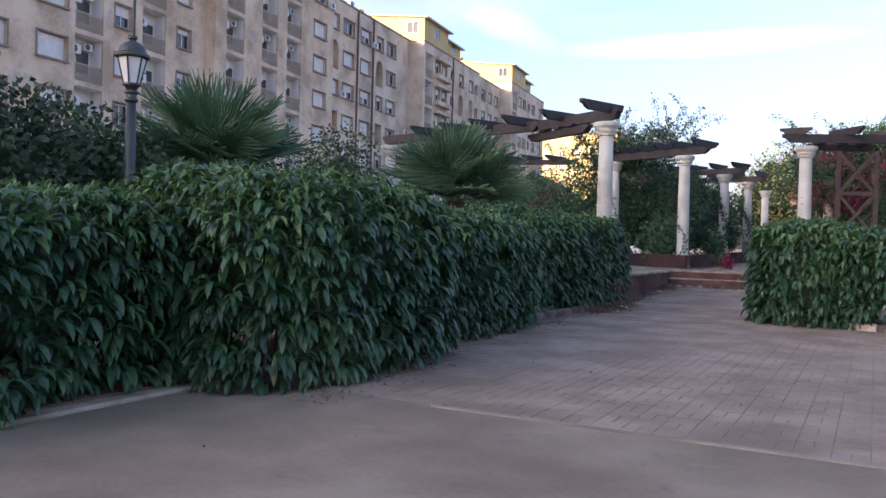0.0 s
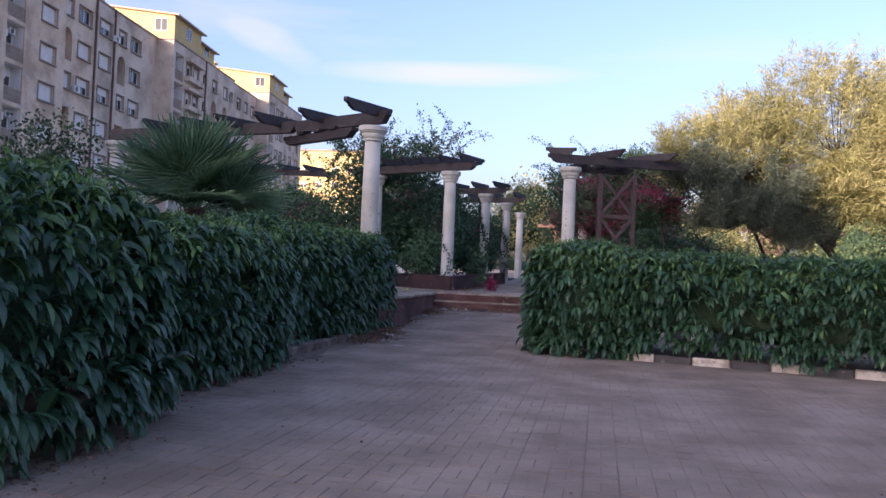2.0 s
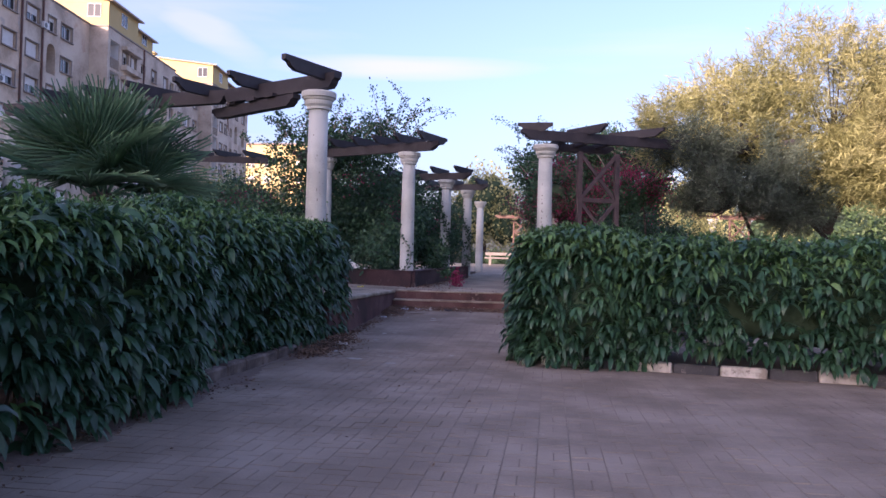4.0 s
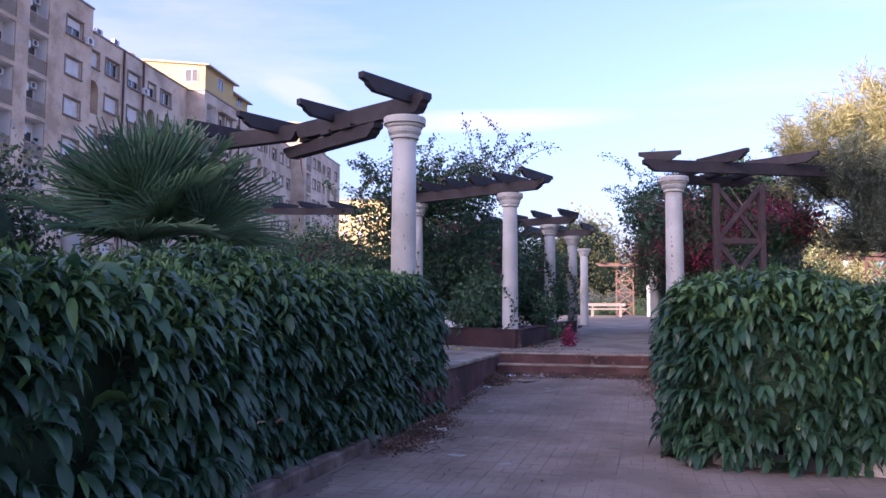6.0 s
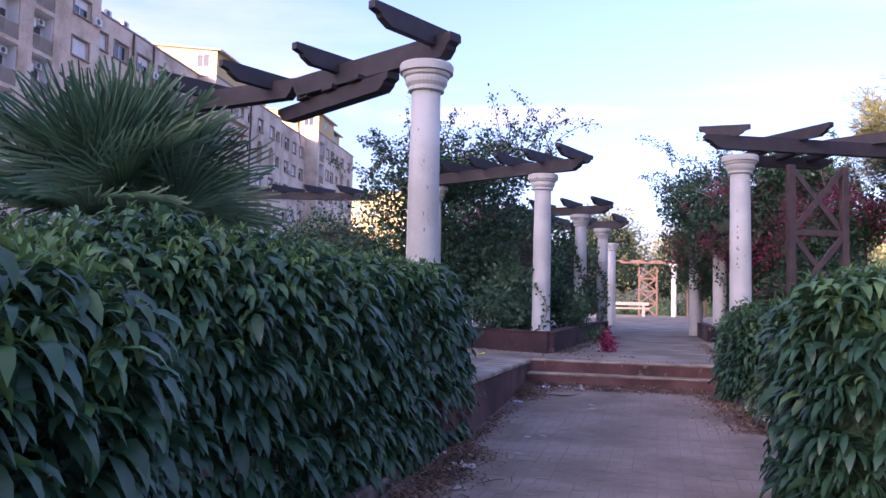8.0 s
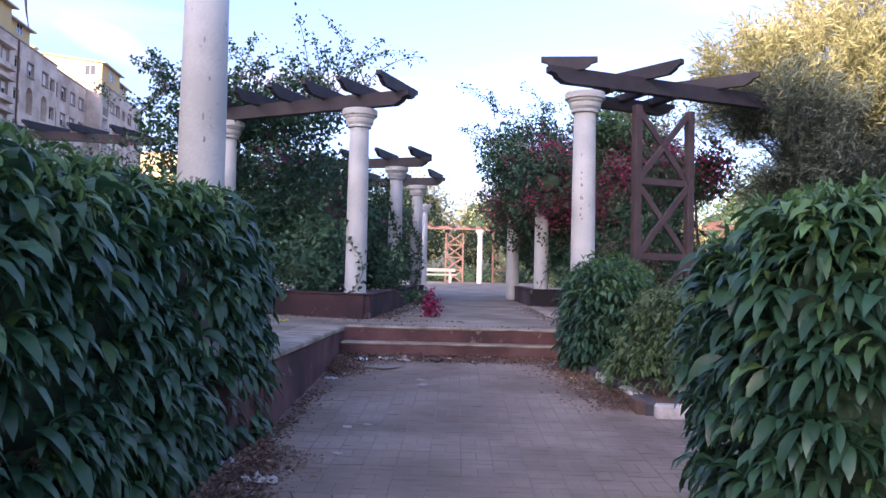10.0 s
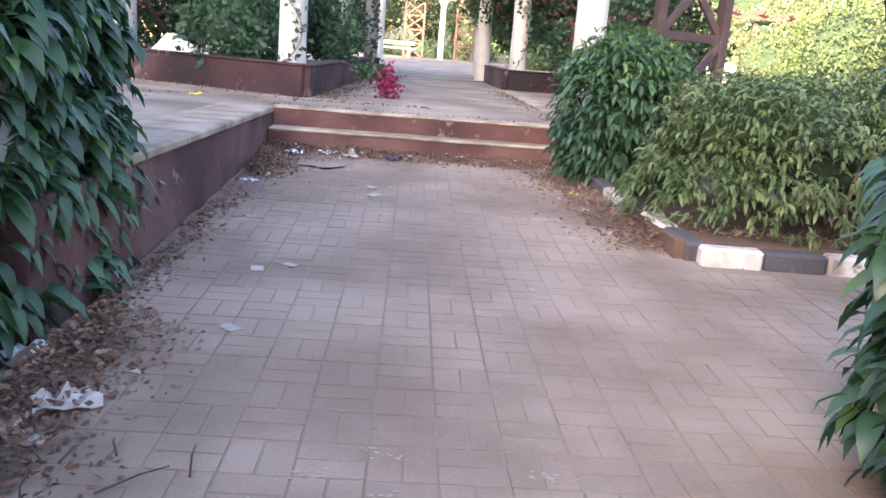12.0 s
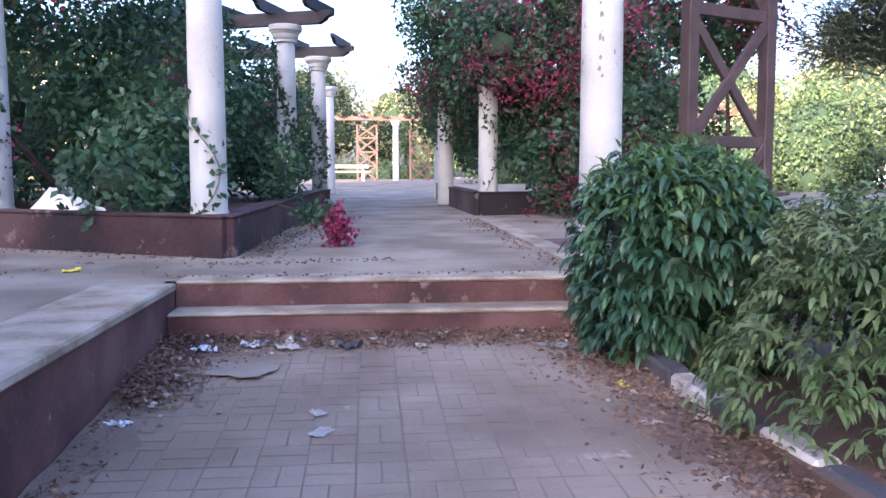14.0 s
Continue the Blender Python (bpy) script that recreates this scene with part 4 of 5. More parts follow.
def plain_block(name, x0, y0, x1, y1, h, material, label):
    t = thing(name, label, "building", "apartment blocks", pose(x0, y0, 0))
    bm = bmesh.new()
    box(bm, 0, 0, -0.5, x1 - x0, y1 - y0, h)
    part("wall", bm, material, t)
    bm = bmesh.new()
    box(bm, -0.3, -0.3, h, x1 - x0 + 0.3, y1 - y0 + 0.3, h + 0.3)
    part("roof", bm, M_SILL, t)
    n = int((x1 - x0) / 3.2)
    for i in range(n):
        for s in range(int(h / 3) - 1):
            wnd = part("window", ME["frame"], None, t, at=pose((i + 0.5) * (x1 - x0) / n, -0.02, 1.4 + 3 * s))
            part("pane", ME["pane"], None, wnd)
            if rng.random() < 0.6:
                part("shutter", ME["shutter_half"], None, wnd)
    return t


# Unseen shade caster: its size is set by where the shadow should end.
plain_block("apartment_building", -46, -95, -42, -10.5, 22.25, M_RENDER1, "unseen pink rendered block with shuttered windows, added to shade the garden")
plain_block("apartment_building", -66, 160, -46, 172, 24.0, M_CREAM, "sunlit cream apartment block with shuttered windows")

# ---- planting ----
hedge("hedge", (-5.35, 4.1, 0.02), (1.05, 2.3, 0.75), 9000, "dense green hedge of long drooping leaves beside the walk", seed=3.1, lumps=0.12, hide=(-1, 0, 0))
hedge("hedge", (-4.55, 7.25, 0.02), (1.22, 1.78, 0.9), 7000, "tall dense green bush of long drooping leaves", seed=8.3, lumps=0.1, power=3.0, hide=(-1, 0, 0))
hedge("hedge", (-4.74, 10.85, 0.02), (0.92, 1.5, 0.78), 5800, "dense rounded hedge bush of long drooping green leaves", seed=12.7, lumps=0.1, power=3.4, hide=(-1, 0, 0))
hedge("hedge", (-5.13, 15.3, 0.02), (0.95, 2.8, 0.88), 11500, "dense clipped hedge of long drooping green leaves along the retaining wall", seed=17.3, yaw=-3.4, lumps=0.1, hide=(-1, 0, 0))
hedge("hedge", (4.0, 14.95, 0.03), (5.15, 0.9, 0.77), 17000, "dense clipped hedge of long drooping green leaves behind a painted kerb", seed=21.9, yaw=-10, lumps=0.1, hide=(0, 1, 0), rag=0.22)
hedge("hedge", (-0.55, 15.55, 0.03), (0.87, 0.76, 0.82), 4600, "rounded hedge end of long drooping green leaves", seed=25.9, lumps=0.1, core=0.82)
hedge("shrub", (-0.92, 20.95, 0.2), (0.55, 0.68, 0.66), 3800, "dark green bushy shrub hanging over the steps", "shrub", flush=0.3, seed=33.0, lumps=0.15, power=2.6, L=(0.1, 0.17))
hedge("shrub", (0.5, 19.62, 0.2), (1.6, 1.02, 0.53), 13000, "pale green thinning shrub with bare grey twigs", "shrub", M_LEAFY, seed=41.0, lumps=0.25, power=3.2, deep=0.4, L=(0.065, 0.115), core=0.6)
hedge("shrub", (2.9, 20.5, 0.2), (2.3, 1.0, 0.56), 4600, "green leafy shrub in the bed by the steps", "shrub", seed=47.0, lumps=0.2, power=3.0, L=(0.1, 0.17))


def leafy_mass(name, label, category, blobs, count, L, material, flowers=0, fl_where=None, limbs=(), limb_r=0.05, seed=0, shell=0.45, tilt=1.0, aspect=0.6, group="", core=0.62, core_min=0.0):
    """A tree or climber: limbs, a crown of many small leaves in uneven clumps, and flower bracts."""
    t = thing(name, label, category, group)
    vol = np.array([b[3] * b[4] * b[5] for b in blobs]) ** 0.75
    pick = rng.choice(len(blobs), count, p=vol / vol.sum())
    B = np.array(blobs)[pick]
    d = unit(rng.normal(0, 1, (count, 3)))
    r = rng.uniform(shell, 1.0, count) ** 0.8
    P = B[:, :3] + d * r[:, None] * B[:, 3:6] * (1 + 0.35 * lump(d * 2.0 + B[:, :3], 1.1, seed))[:, None]
    c = lump(P, 1.6, seed + 5)
    P = P[c > -0.28]
    n = len(P)
    Ls = rng.uniform(L[0], L[1], n)
    # One dark filler core per blob, coloured as the crown's shaded depth.
    for b in blobs:
        if core and b[2] > core_min:
            part("shaded_core", core_mesh("shaded_core", (b[3] * core, b[4] * core, b[5] * core), 0, 0.35, seed + b[0], 2.0), M_CORE, t, at=pose(b[0], b[1], b[2]), smooth=True)
    part("crown", small_leaves("crown", P, Ls, Ls * aspect, material, tilt), None, t)
    if flowers:
        Q = []
        while len(Q) < flowers:
            b = blobs[rng.integers(len(blobs))] if fl_where is None else fl_where[rng.integers(len(fl_where))]
            dd = unit(rng.normal(0, 1, (1, 3)))[0] if fl_where is None else rng.normal(0, 0.5, 3)
            ctr = np.array(b[:3]) + dd * np.array(b[3:6]) * 0.97
            for _ in range(int(rng.integers(15, 60))):
                Q.append(ctr + rng.normal(0, 0.19, 3))
        Q = np.array(Q)
        Lf = rng.uniform(0.03, 0.055, len(Q))
        part("blossom", small_leaves("blossom", Q, Lf, Lf * 0.8, M_BRACT), None, t, "crimson papery bracts")
    bm = bmesh.new()
    for pts in limbs:
        tube(bm, pts, limb_r, limb_r * 0.35, 7)
    if limbs:
        part("trunk", bm, M_BARK, t)
    return t


def feathery_tree(name, label, blobs, clumps, per, L, aspect, material, limbs, limb_r, seed, shell=0.35, radius=0.26):
    """A tree of fine needle foliage: each twig end carries a tuft of narrow leaves, the tufts gather in uneven heads."""
    r = np.random.default_rng(seed)
    t = thing(name, label, "tree")
    vol = np.array([b[3] * b[4] * b[5] for b in blobs]) ** 0.7
    B = np.array(blobs)[r.choice(len(blobs), clumps, p=vol / vol.sum())]
    d = unit(r.normal(0, 1, (clumps, 3)))
    C = B[:, :3] + d * (r.uniform(shell, 1.0, clumps) ** 0.7)[:, None] * B[:, 3:6] * (1 + 0.3 * lump(d * 2.2 + B[:, :3], 1.3, seed))[:, None]
    ok = lump(C, 1.1, seed + 3.0) > -0.3
    C, d = C[ok], d[ok]
    A = unit(d * 0.7 + np.array([0, 0, 0.55]) + r.normal(0, 0.4, C.shape))
    n = len(C) * per
    foot = np.repeat(C, per, 0) + np.repeat(A, per, 0) * r.uniform(-radius, radius, n)[:, None] + r.normal(0, radius * 0.28, (n, 3))
    D = unit(np.repeat(A, per, 0) * 0.8 + r.normal(0, 0.55, (n, 3)))
    Ln = r.uniform(L[0], L[1], n)
    S = unit(np.cross(D, r.normal(0, 1, (n, 3))))
    V = np.zeros((n, 4, 3))
    V[:, 0] = foot
    V[:, 1] = foot + D * (Ln * 0.5)[:, None] - S * (Ln * aspect * 0.5)[:, None]
    V[:, 2] = foot + D * Ln[:, None] + np.array([0, 0, -0.02])
    V[:, 3] = foot + D * (Ln * 0.5)[:, None] + S * (Ln * aspect * 0.5)[:, None]
    F = (np.arange(n)[:, None, None] * 4 + np.array([[0, 1, 2], [0, 2, 3]])[None]).reshape(-1, 3)
    part("crown", raw_mesh("crown", V.reshape(-1, 3), F, material), None, t)
    bm = bmesh.new()
    for pts in limbs:
        tube(bm, pts, limb_r, limb_r * 0.35, 8)
    heads = [Vector(p[-1]) for p in limbs]
    for k in r.choice(len(C), min(170, len(C)), replace=False):
        c = Vector(C[k])
        h = min(heads, key=lambda q: (q - c).length)
        mid = h.lerp(c, 0.5) + Vector((0, 0, -0.2))
        tube(bm, [h, mid, c], 0.022, 0.006, 4)
    part("trunk", bm, M_BARK, t)
    return t


def sprays(t, starts, n_leaf, seed):
    """Long arching shoots with small leaves that stand out of a climber's top."""
    P = []
    for (x, y, z, dx, dy, dz, ln) in starts:
        pts = [Vector((x, y, z)) + Vector((dx, dy, dz)) * ln * s + Vector((0, 0, -0.35 * ln * s * s)) for s in np.linspace(0, 1, 7)]
        part("shoot", tube(bmesh.new(), pts, 0.012, 0.004, 5), M_TWIG, t)
        for _ in range(n_leaf):
            s = rng.uniform(0.05, 1)
            p = Vector((x, y, z)) + Vector((dx, dy, dz)) * ln * s + Vector((0, 0, -0.35 * ln * s * s))
            P.append(np.array(p) + rng.normal(0, 0.05, 3))
    P = np.array(P)
    L = rng.uniform(0.05, 0.09, len(P))
    part("shoot_leaves", small_leaves("shoot_leaves", P, L, L * 0.6, M_LEAFB), None, t)


left = leafy_mass("bougainvillea", "huge dark bougainvillea climbing over the pergola with crimson blossom", "climber",
                  [(-4.95, 24.5, 1.5, 0.7, 0.75, 0.8), (-7.2, 25.6, 2.1, 1.8, 1.2, 1.5), (-9.8, 26.8, 2.0, 2.2, 1.4, 1.5), (-5.4, 26.6, 2.3, 1.2, 1.8, 1.5), (-5.5, 29.8, 2.4, 1.4, 1.8, 1.5), (-6.7, 24.9, 3.7, 1.6, 0.8, 0.85), (-5.1, 33.0, 2.3, 1.2, 2.0, 1.4), (-7.5, 31, 2.6, 2.5, 3, 1.9), (-6.0, 26.0, 4.2, 1.3, 1.2, 0.7), (-4.5, 31.0, 1.6, 0.7, 1.4, 0.7), (-12.5, 27.5, 1.9, 2.0, 1.4, 1.4), (-5.05, 23.6, 1.3, 0.6, 0.45, 0.42), (-3.95, 26.4, 1.4, 0.35, 0.9, 0.5)],
                  95000, (0.065, 0.125), M_LEAFB, 800, [(-7.8, 24.6, 3.0, 0.7, 0.3, 0.5), (-5.6, 24.2, 3.2, 0.6, 0.3, 0.4), (-4.9, 25.6, 2.4, 0.3, 0.6, 0.5), (-4.6, 27.4, 3.0, 0.3, 0.7, 0.4), (-6.3, 24.2, 1.5, 0.6, 0.3, 0.3), (-4.4, 29.6, 2.6, 0.3, 0.8, 0.5), (-9.0, 25.6, 2.6, 0.8, 0.3, 0.5), (-6.4, 25.3, 4.8, 0.8, 0.4, 0.3)], limbs=[[(-6, 25.5, 0.8), (-6.3, 24.7, 1.6), (-7, 24.2, 2.6)], [(-6.2, 25.4, 0.8), (-7.2, 24.4, 1.5), (-7.6, 24.4, 2.4)], [(-8.6, 26, 0.8), (-8.0, 24.9, 1.3), (-6.7, 24.2, 1.7)]], seed=2, core=0.33)
sprays(left, [(-6.3 + rng.uniform(-2.2, 2.0), 25.2 + rng.uniform(-0.6, 0.6), 4.2 + rng.uniform(-0.3, 0.4), rng.uniform(-0.6, 0.8), rng.uniform(-0.4, 0.2), rng.uniform(0.5, 1.0), rng.uniform(0.9, 2.3)) for _ in range(56)], 70, 3)
right = leafy_mass("bougainvillea", "tall dark bougainvillea with crimson blossom over the plaza walk", "climber",
                   [(0.6, 29.4, 2.6, 1.6, 1.2, 1.7), (-0.6, 31.8, 3.2, 1.6, 1.8, 1.5), (1.0, 28.8, 2.6, 1.1, 1.0, 1.5), (-0.85, 28.35, 3.3, 0.85, 0.45, 0.7), (-1.1, 30.6, 4.1, 1.2, 1.2, 0.95), (0.6, 29.0, 4.6, 1.0, 0.8, 0.6), (1.2, 30.2, 4.1, 1.4, 1.2, 0.9), (-0.3, 34.5, 2.9, 1.3, 1.8, 1.4), (-0.7, 29.2, 3.2, 1.0, 0.8, 0.8), (1.0, 26.9, 1.7, 1.1, 0.8, 1.1), (0.2, 28.0, 1.5, 0.8, 0.5, 0.8)],
                   88000, (0.065, 0.125), M_LEAFB, 4200, [(-0.9, 27.9, 2.9, 0.5, 0.2, 0.25), (-0.3, 28.0, 2.7, 0.6, 0.2, 0.25), (0.6, 28.2, 3.4, 0.6, 0.3, 0.4), (0.4, 27.5, 1.1, 0.5, 0.2, 0.2), (-0.6, 28.1, 3.9, 0.5, 0.3, 0.3), (1.6, 27.6, 2.4, 0.6, 0.3, 0.5), (-1.9, 31.2, 3.0, 0.3, 0.5, 0.4), (0.6, 26.1, 1.5, 0.5, 0.2, 0.3), (1.1, 29.3, 4.6, 0.6, 0.3, 0.3)], limbs=[[(0.6, 29.6, 0.8), (0.5, 29.6, 2.0), (0.2, 30, 3.2)], [(2.2, 29, 0.8), (2.1, 28.8, 2.2)]], seed=9, core=0.3)
for climber, heads, count in ((right, [(-0.7, 28.3, 3.0, 0.9, 0.4, 0.9), (0.5, 28.0, 2.4, 0.9, 0.3, 0.9), (-1.3, 30.0, 3.4, 0.4, 1.0, 0.8), (0.4, 26.6, 1.6, 0.9, 0.3, 0.7), (1.0, 27.8, 3.6, 0.7, 0.4, 0.7)], 2400),):
    Q = []
    while len(Q) < count:
        h = heads[rng.integers(len(heads))]
        ctr = np.array(h[:3]) + rng.normal(0, 0.55, 3) * np.array(h[3:])
        Q.extend(ctr + rng.normal(0, 0.11, 3) for _ in range(int(rng.integers(6, 22))))
    Lf = rng.uniform(0.03, 0.055, len(Q))
    part("blossom", small_leaves("blossom", np.array(Q), Lf, Lf * 0.8, M_BRACT), None, climber, "crimson papery bracts")
sprays(right, [(0.2 + rng.uniform(-2.2, 1.6), 29.6 + rng.uniform(-0.8, 0.8), 4.6 + rng.uniform(-0.9, 0.5), rng.uniform(-0.9, 0.5), rng.uniform(-0.4, 0.2), rng.uniform(0.4, 1.0), rng.uniform(0.8, 2.0)) for _ in range(48)], 70, 4)
red = leafy_mass("bougainvillea", "bougainvillea in full crimson blossom behind the trellis", "climber", [(0.9, 25.0, 3.1, 0.6, 0.4, 0.6), (1.5, 25.3, 3.2, 0.5, 0.4, 0.5)], 4200, (0.07, 0.12), M_LEAFB, 2200, [(0.8, 24.8, 3.3, 0.7, 0.3, 0.4), (1.5, 25.1, 3.1, 0.5, 0.3, 0.4)], limbs=[[(1.4, 25.2, 0.6), (1.3, 25.1, 1.8), (1.2, 25, 2.8)]], limb_r=0.04, seed=101, core=0)
sprays(red, [(0.3 + 0.25 * k, 24.7, 3.5, rng.uniform(-0.8, -0.1), rng.uniform(-0.3, 0.2), rng.uniform(0.7, 1.0), rng.uniform(0.8, 1.5)) for k in range(6)], 34, 5)
feathery_tree("tree", "broad feathery tree with yellow-green foliage and a leaning dark trunk",
              [(5.15, 24.88, 5.0, 2.5, 2.1, 1.95), (8.0, 25.25, 4.9, 2.8, 2.25, 2.3), (3.15, 24.5, 4.6, 1.8, 1.5, 1.3), (1.85, 23.9, 4.35, 1.15, 1.1, 0.85), (9.88, 24.88, 3.91, 2.25, 1.95, 1.8), (7.2, 24.0, 3.3, 2.0, 1.2, 1.0), (5.6, 24.2, 3.6, 1.6, 1.2, 0.9)],
              3300, 64, (0.1, 0.22), 0.105, M_NEEDLE,
              [[(6.2, 25.25, 0.31), (5.82, 25.02, 1.36), (5.3, 24.88, 2.11), (5.75, 24.88, 3.01), (5.45, 24.88, 4.36)], [(5.38, 24.88, 2.11), (4.4, 24.8, 3.01), (3.2, 24.6, 3.91)], [(5.75, 24.88, 2.86), (7.25, 25.02, 3.76), (8.38, 25.25, 4.66)], [(8.6, 25.6, 0.31), (8.5, 25.4, 1.5), (8.9, 25.2, 3.0)], [(7.3, 26.0, 0.31), (7.5, 25.8, 1.6), (7.2, 25.5, 3.2)], [(10.2, 25.6, 0.3), (10.1, 25.4, 1.6), (9.9, 25.2, 3.1)]], 0.17, 17)
# This second tree's dull colour stands for the crown's shaded lower left.
feathery_tree("tree", "dense grey-green feathery tree, darkened as shade, with thin hanging sprays",
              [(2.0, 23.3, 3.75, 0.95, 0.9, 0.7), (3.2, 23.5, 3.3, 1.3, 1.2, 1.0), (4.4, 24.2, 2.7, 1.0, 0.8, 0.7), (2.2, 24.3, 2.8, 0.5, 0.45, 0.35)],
              1250, 50, (0.09, 0.17), 0.1, M_NEEDLE_SHADE,
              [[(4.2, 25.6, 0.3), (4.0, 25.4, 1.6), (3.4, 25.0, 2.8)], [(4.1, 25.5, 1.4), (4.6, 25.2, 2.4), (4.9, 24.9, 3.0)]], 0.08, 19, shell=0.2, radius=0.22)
leafy_mass("shrub", "dark green rounded orange trees behind the hedge", "tree",
           [(-9.5, 7.2, 1.8, 1.6, 1.8, 1.4), (-10.5, 9.5, 1.7, 1.8, 1.8, 1.4), (-11.2, 5.0, 2.55, 2.0, 1.8, 1.7), (-10.4, 6.4, 2.2, 1.5, 1.5, 1.5), (-9.0, 8.6, 1.5, 1.2, 1.2, 1.1), (-10.8, 13.2, 1.8, 1.3, 1.3, 1.2)], 46000, (0.09, 0.15), M_LEAFD, core=0.5, limbs=[[(-9.6, 7.2, 0), (-9.5, 7.2, 1.5)], [(-10.5, 9.5, 0), (-10.5, 9.5, 1.5)]], seed=23)
leafy_mass("shrub", "dark green trees behind the palms", "tree",
           [(-12.5, 15.5, 1.6, 1.8, 1.8, 1.5), (-13.5, 18.5, 1.5, 2.0, 2.0, 1.5), (-14.5, 23, 1.5, 2.5, 2.5, 1.4), (-13, 28, 1.5, 3.0, 2.0, 1.3), (-11.9, 18.0, 2.5, 1.2, 1.3, 1.7), (-8.9, 19.0, 1.1, 1.3, 1.0, 0.8), (-7.0, 19.4, 1.1, 1.2, 0.9, 0.75), (-11.5, 13.5, 0.9, 1.6, 1.4, 0.9), (-11.8, 17.0, 1.0, 1.5, 1.6, 0.9), (-11.0, 21.0, 1.2, 1.5, 1.6, 0.8), (-10.0, 23.5, 1.3, 1.5, 1.2, 0.7)], 56000, (0.085, 0.145), M_LEAFD, core=0.5, limbs=[[(-12.5, 15.5, 0), (-12.5, 15.5, 1.5)], [(-13.5, 18.5, 0), (-13.5, 18.5, 1.5)]], seed=29)


def frond_mesh(seed, R=1.0, stem=0.55, n=44):
    r = np.random.default_rng(seed)
    bm = bmesh.new()
    tube(bm, [(0, 0, 0), (stem * 0.5, 0, 0.06), (stem, 0, 0.05)], 0.022, 0.012, 5)
    for i in range(n):
        a = math.radians(-105 + 210 * i / (n - 1))
        ln = R * (0.78 + 0.22 * math.cos(a * 0.7)) * r.uniform(0.92, 1.06)
        d = Vector((math.cos(a), math.sin(a), 0))
        s = Vector((-math.sin(a), math.cos(a), 0))
        o = Vector((stem, 0, 0.05))
        w = 0.017
        prev = None
        for k, (q, ww, zz) in enumerate(((0.02, 0.3, 0.0), (0.5, 1.0, 0.03), (0.82, 0.55, -0.02), (1.0, 0.05, -0.07 * r.uniform(-0.3, 1.8)))):
            c = o + d * ln * q + Vector((0, 0, zz + 0.16 * abs(math.sin(a)) * q))
            row = [bm.verts.new(c - s * w * ww + Vector((0, 0, 0.012))), bm.verts.new(c - Vector((0, 0, 0.006))), bm.verts.new(c + s * w * ww + Vector((0, 0, 0.012)))]
            if prev:
                bm.faces.new((prev[0], prev[1], row[1], row[0]))
                bm.faces.new((prev[1], prev[2], row[2], row[1]))
            prev = row
    return mesh_of("frond", bm, M_PALM)


FRONDS = [frond_mesh(k) for k in range(4)]


def fan_palm(x, y, z, trunk, size, n, seed, label):
    r = np.random.default_rng(seed)
    t = thing("fan_palm", label, "palm", "fan palms", pose(x, y, z))
    bm = bmesh.new()
    lathe(bm, [(0.2, 0), (0.17, trunk * 0.5), (0.19, trunk), (0.05, trunk + 0.12)], 12)
    part("trunk", bm, M_BARK, t)
    for i in range(n):
        q = i / n
        part("frond", FRONDS[i % 4], None, t, at=pose(0, 0, trunk - 0.05, 0, 0, i * 137.5 + r.uniform(-12, 12)) @ pose(0.05, 0, 0, r.uniform(-25, 25), -(84 - 78 * q) + r.uniform(-8, 8), 0) @ Matrix.Diagonal((size, size, size, 1)))
    return t


fan_palm(-9.0, 10.7, 0, 2.15, 1.1, 20, 1, "bushy fan palm with spiky green leaves behind the hedge")
fan_palm(-7.9, 17.0, 0.6, 1.5, 1.2, 25, 2, "bushy fan palm with spiky green leaves under the pergola")

# ---- street lamp ----
lamp = thing("street_lamp", "dark green iron lamp post with a glazed lantern and domed cap", "street lamp", at=pose(-8.0, 8.2, 0))
bm = bmesh.new()
lathe(bm, [(0.16, 0), (0.16, 0.3), (0.1, 0.4), (0.075, 1.2), (0.06, 2.86)], 20)
part("post", bm, M_IRON, lamp, smooth=True)
bm = bmesh.new()
lathe(bm, [(0.06, 2.86), (0.085, 2.88), (0.085, 2.9), (0.065, 2.92), (0.065, 2.96), (0.085, 2.98), (0.085, 3.0), (0.06, 3.02), (0.11, 3.1)], 20)
part("collar", bm, M_IRON, lamp)
bm = bmesh.new()
lathe(bm, [(0.0936, 3.097), (0.173, 3.426)], 6)
part("glazing", bm, M_OPAL, lamp, "frosted white lantern glass")
for k in range(6):
    a = 2 * math.pi * k / 6
    bm = bmesh.new()
    tube(bm, [(0.097 * math.cos(a), 0.097 * math.sin(a), 3.09), (0.176 * math.cos(a), 0.176 * math.sin(a), 3.426)], 0.012, 0.012, 5)
    part("glazing_bar", bm, M_IRON, lamp)
bm = bmesh.new()
lathe(bm, [(0.072, 3.069), (0.115, 3.076), (0.115, 3.1), (0.0864, 3.104)], 18)
part("lantern_base", bm, M_IRON, lamp)
bm = bmesh.new()
lathe(bm, [(0.18, 3.419), (0.216, 3.433), (0.216, 3.468), (0.18, 3.489), (0.158, 3.552), (0.108, 3.608), (0.0504, 3.636), (0.036, 3.657), (0.0576, 3.671), (0.0576, 3.706), (0.0216, 3.72)], 24)
part("cap", bm, M_IRON, lamp)
bm = bmesh.new()
tube(bm, [(0.02, 0, 3.7), (0.02, 0, 4.4)], 0.02, 0.02, 6)
part("finial", bm, M_IRON, lamp)

